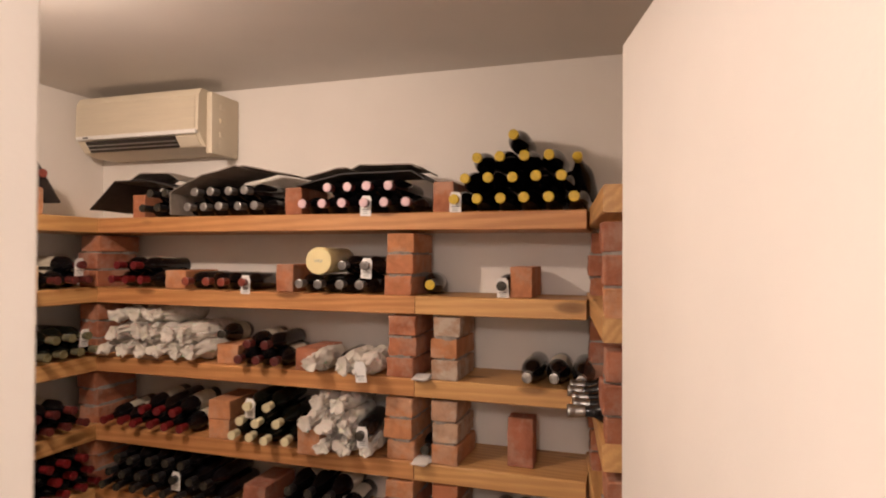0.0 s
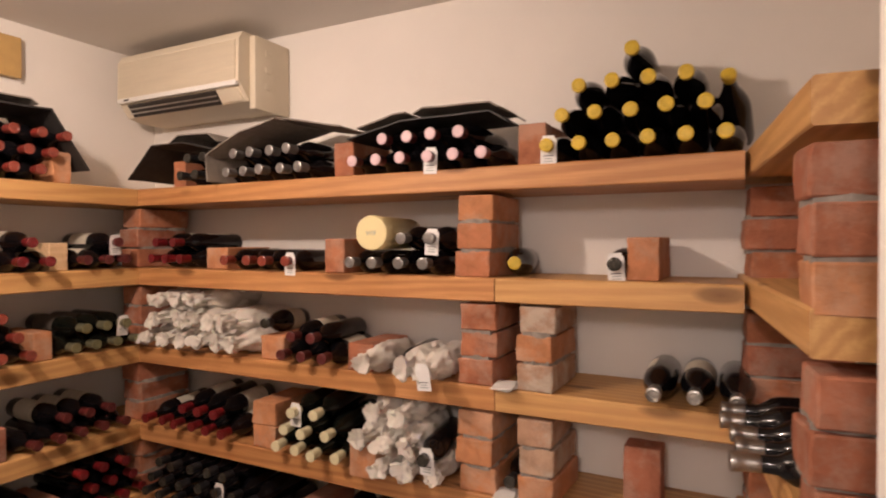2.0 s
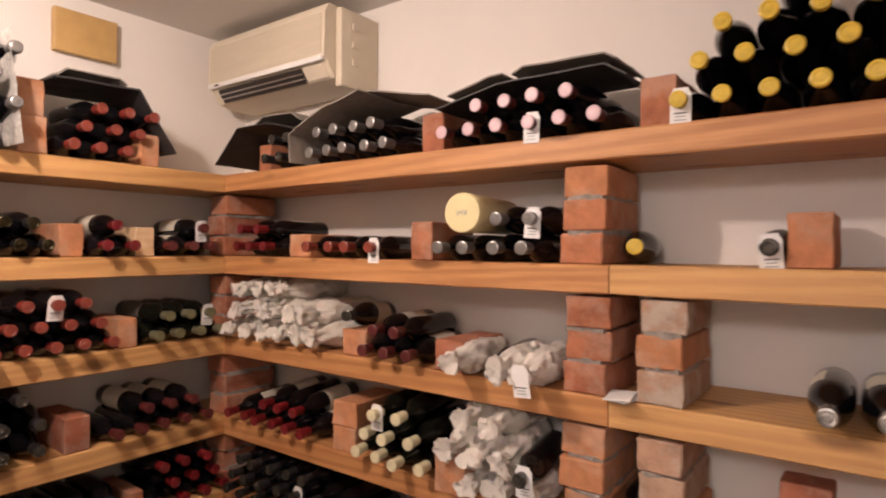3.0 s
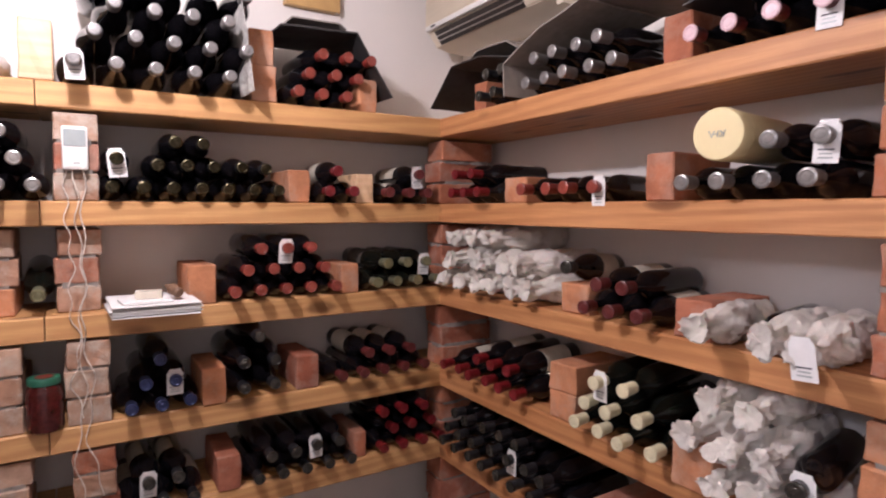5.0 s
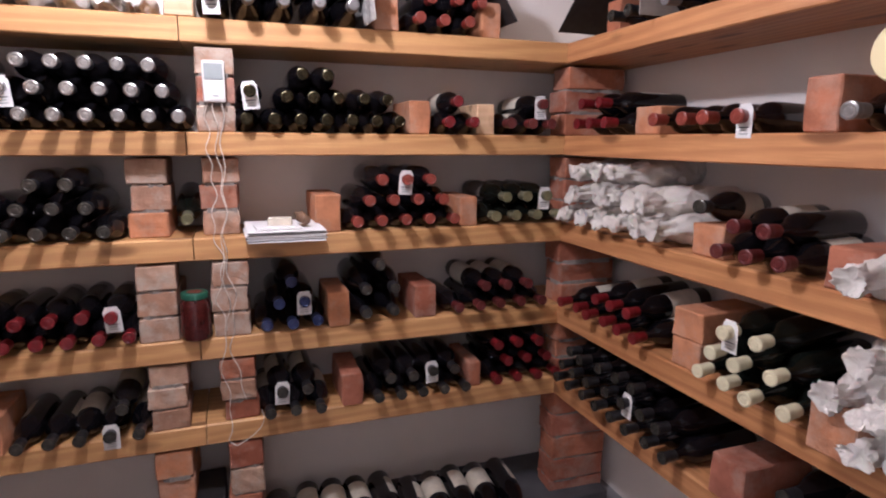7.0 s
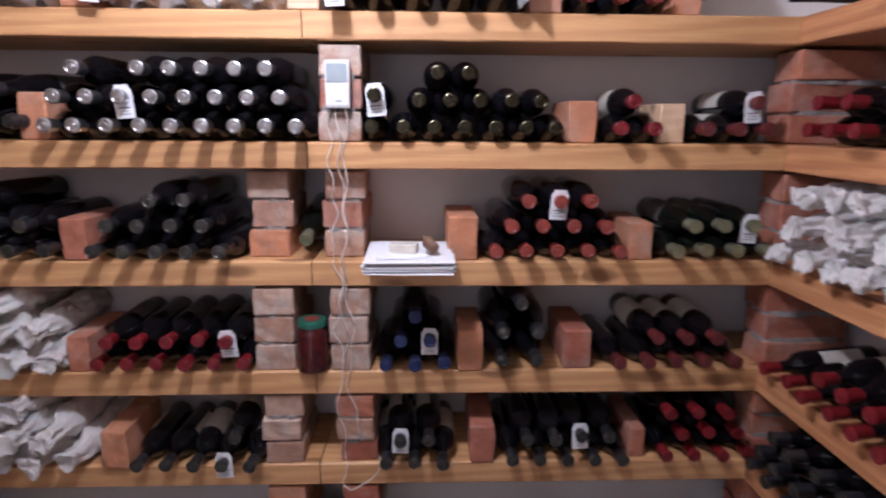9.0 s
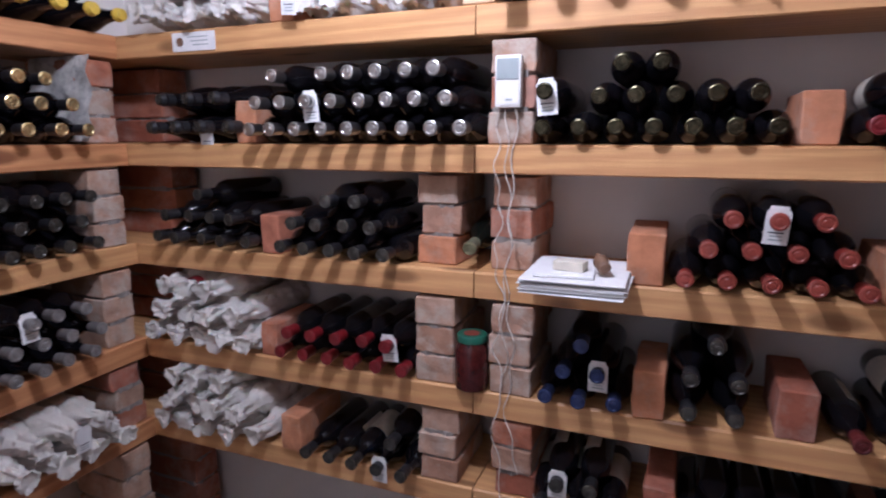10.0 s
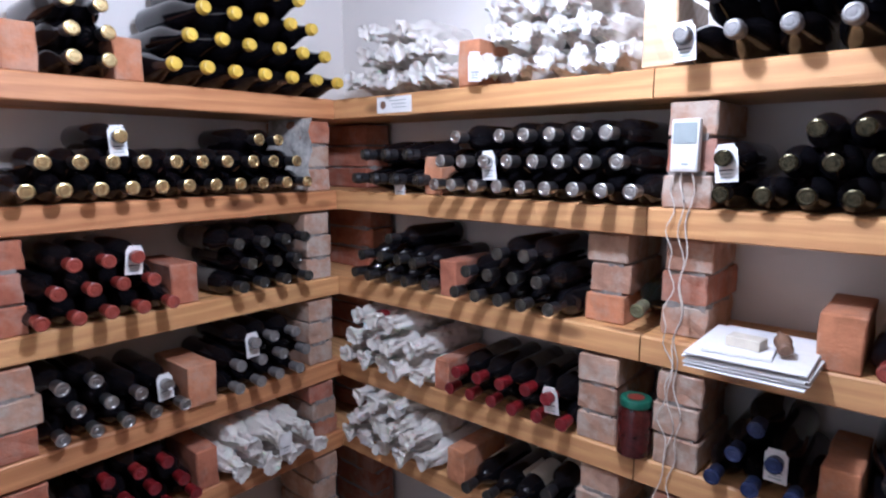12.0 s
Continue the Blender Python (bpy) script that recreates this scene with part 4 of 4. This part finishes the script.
ob.matrix_basis = at("L", 1.312, 0.080, LEVELS[3] + 0.049, 20) @ pose(0, 0, 0, 78, 0, 0)
for wall, s, level in (("B", -0.197, 3), ("B", -0.197, 4)):
    for k in range(2):
        ob = thing("paper_scrap", box(-0.028, 0.028, -0.07, 0.03, 0, 0.003, 0.001, 1), M_SHEET, "crumpled white paper scrap between the piers", "paper")
        ob.matrix_basis = at(wall, s, 0.002 + 0.012 * k, LEVELS[level] + 0.002 + 0.006 * k, -12 + 22 * k)

# ---- preserve jar between the west piers ----
jar = thing("preserve_jar", lathe([(0, 0), (0.034, 0), (0.0405, 0.005), (0.042, 0.012), (0.042, 0.096), (0.039, 0.110), (0.033, 0.119), (0.033, 0.126), (0, 0.126)], 24), M_PRESERVE, "glass jar of dark red preserve with a green lid", "jar", smooth=True)
jar.matrix_basis = at("L", 1.000, -0.012, LEVELS[4] + 0.001)
part("lid", lathe([(0.0335, 0.122), (0.0365, 0.122), (0.0370, 0.136), (0.0350, 0.139), (0, 0.139)], 24), M_GREENLID, jar, "green metal lid", True)
part("lid_label", lathe([(0, 0.1392), (0.020, 0.1392), (0.020, 0.1398), (0, 0.1398)], 20), CAPS["rust"], jar, "orange-red round label")

# ---- cream tin lying on the north shelf ----
tin = thing("gift_tin", lathe([(0, 0), (0.046, 0), (0.0490, 0.004), (0.0490, 0.232), (0.0475, 0.233), (0.0475, 0.236), (0.0500, 0.237), (0.0500, 0.272), (0.0475, 0.276), (0, 0.2755)], 32), M_TIN, "cream cylindrical gift tin lying on bottles", "tin", smooth=True)
tin.matrix_basis = at("B", -0.575, 0.065, LEVELS[2] + 0.075 + 0.0475, 8) @ pose(0, 0, 0, -90, 0, 0) @ Matrix.Translation((0, 0, -0.276))
for k, (x, z, w, turn) in enumerate(((-0.012, 0, 0.015, 75), (-0.007, 0.003, 0.009, 40), (-0.007, -0.003, 0.009, -40), (0.000, 0, 0.013, 80), (0.004, 0, 0.009, 0), (0.009, 0, 0.014, 65), (0.014, 0, 0.014, -65))):
    bm = box(-w / 2, w / 2, -0.0008, 0.0008, 0.2762, 0.2768)
    part("emblem_bar", bm, M_GREYP, tin).matrix_basis = pose(x, z, 0, 0, 0, turn)
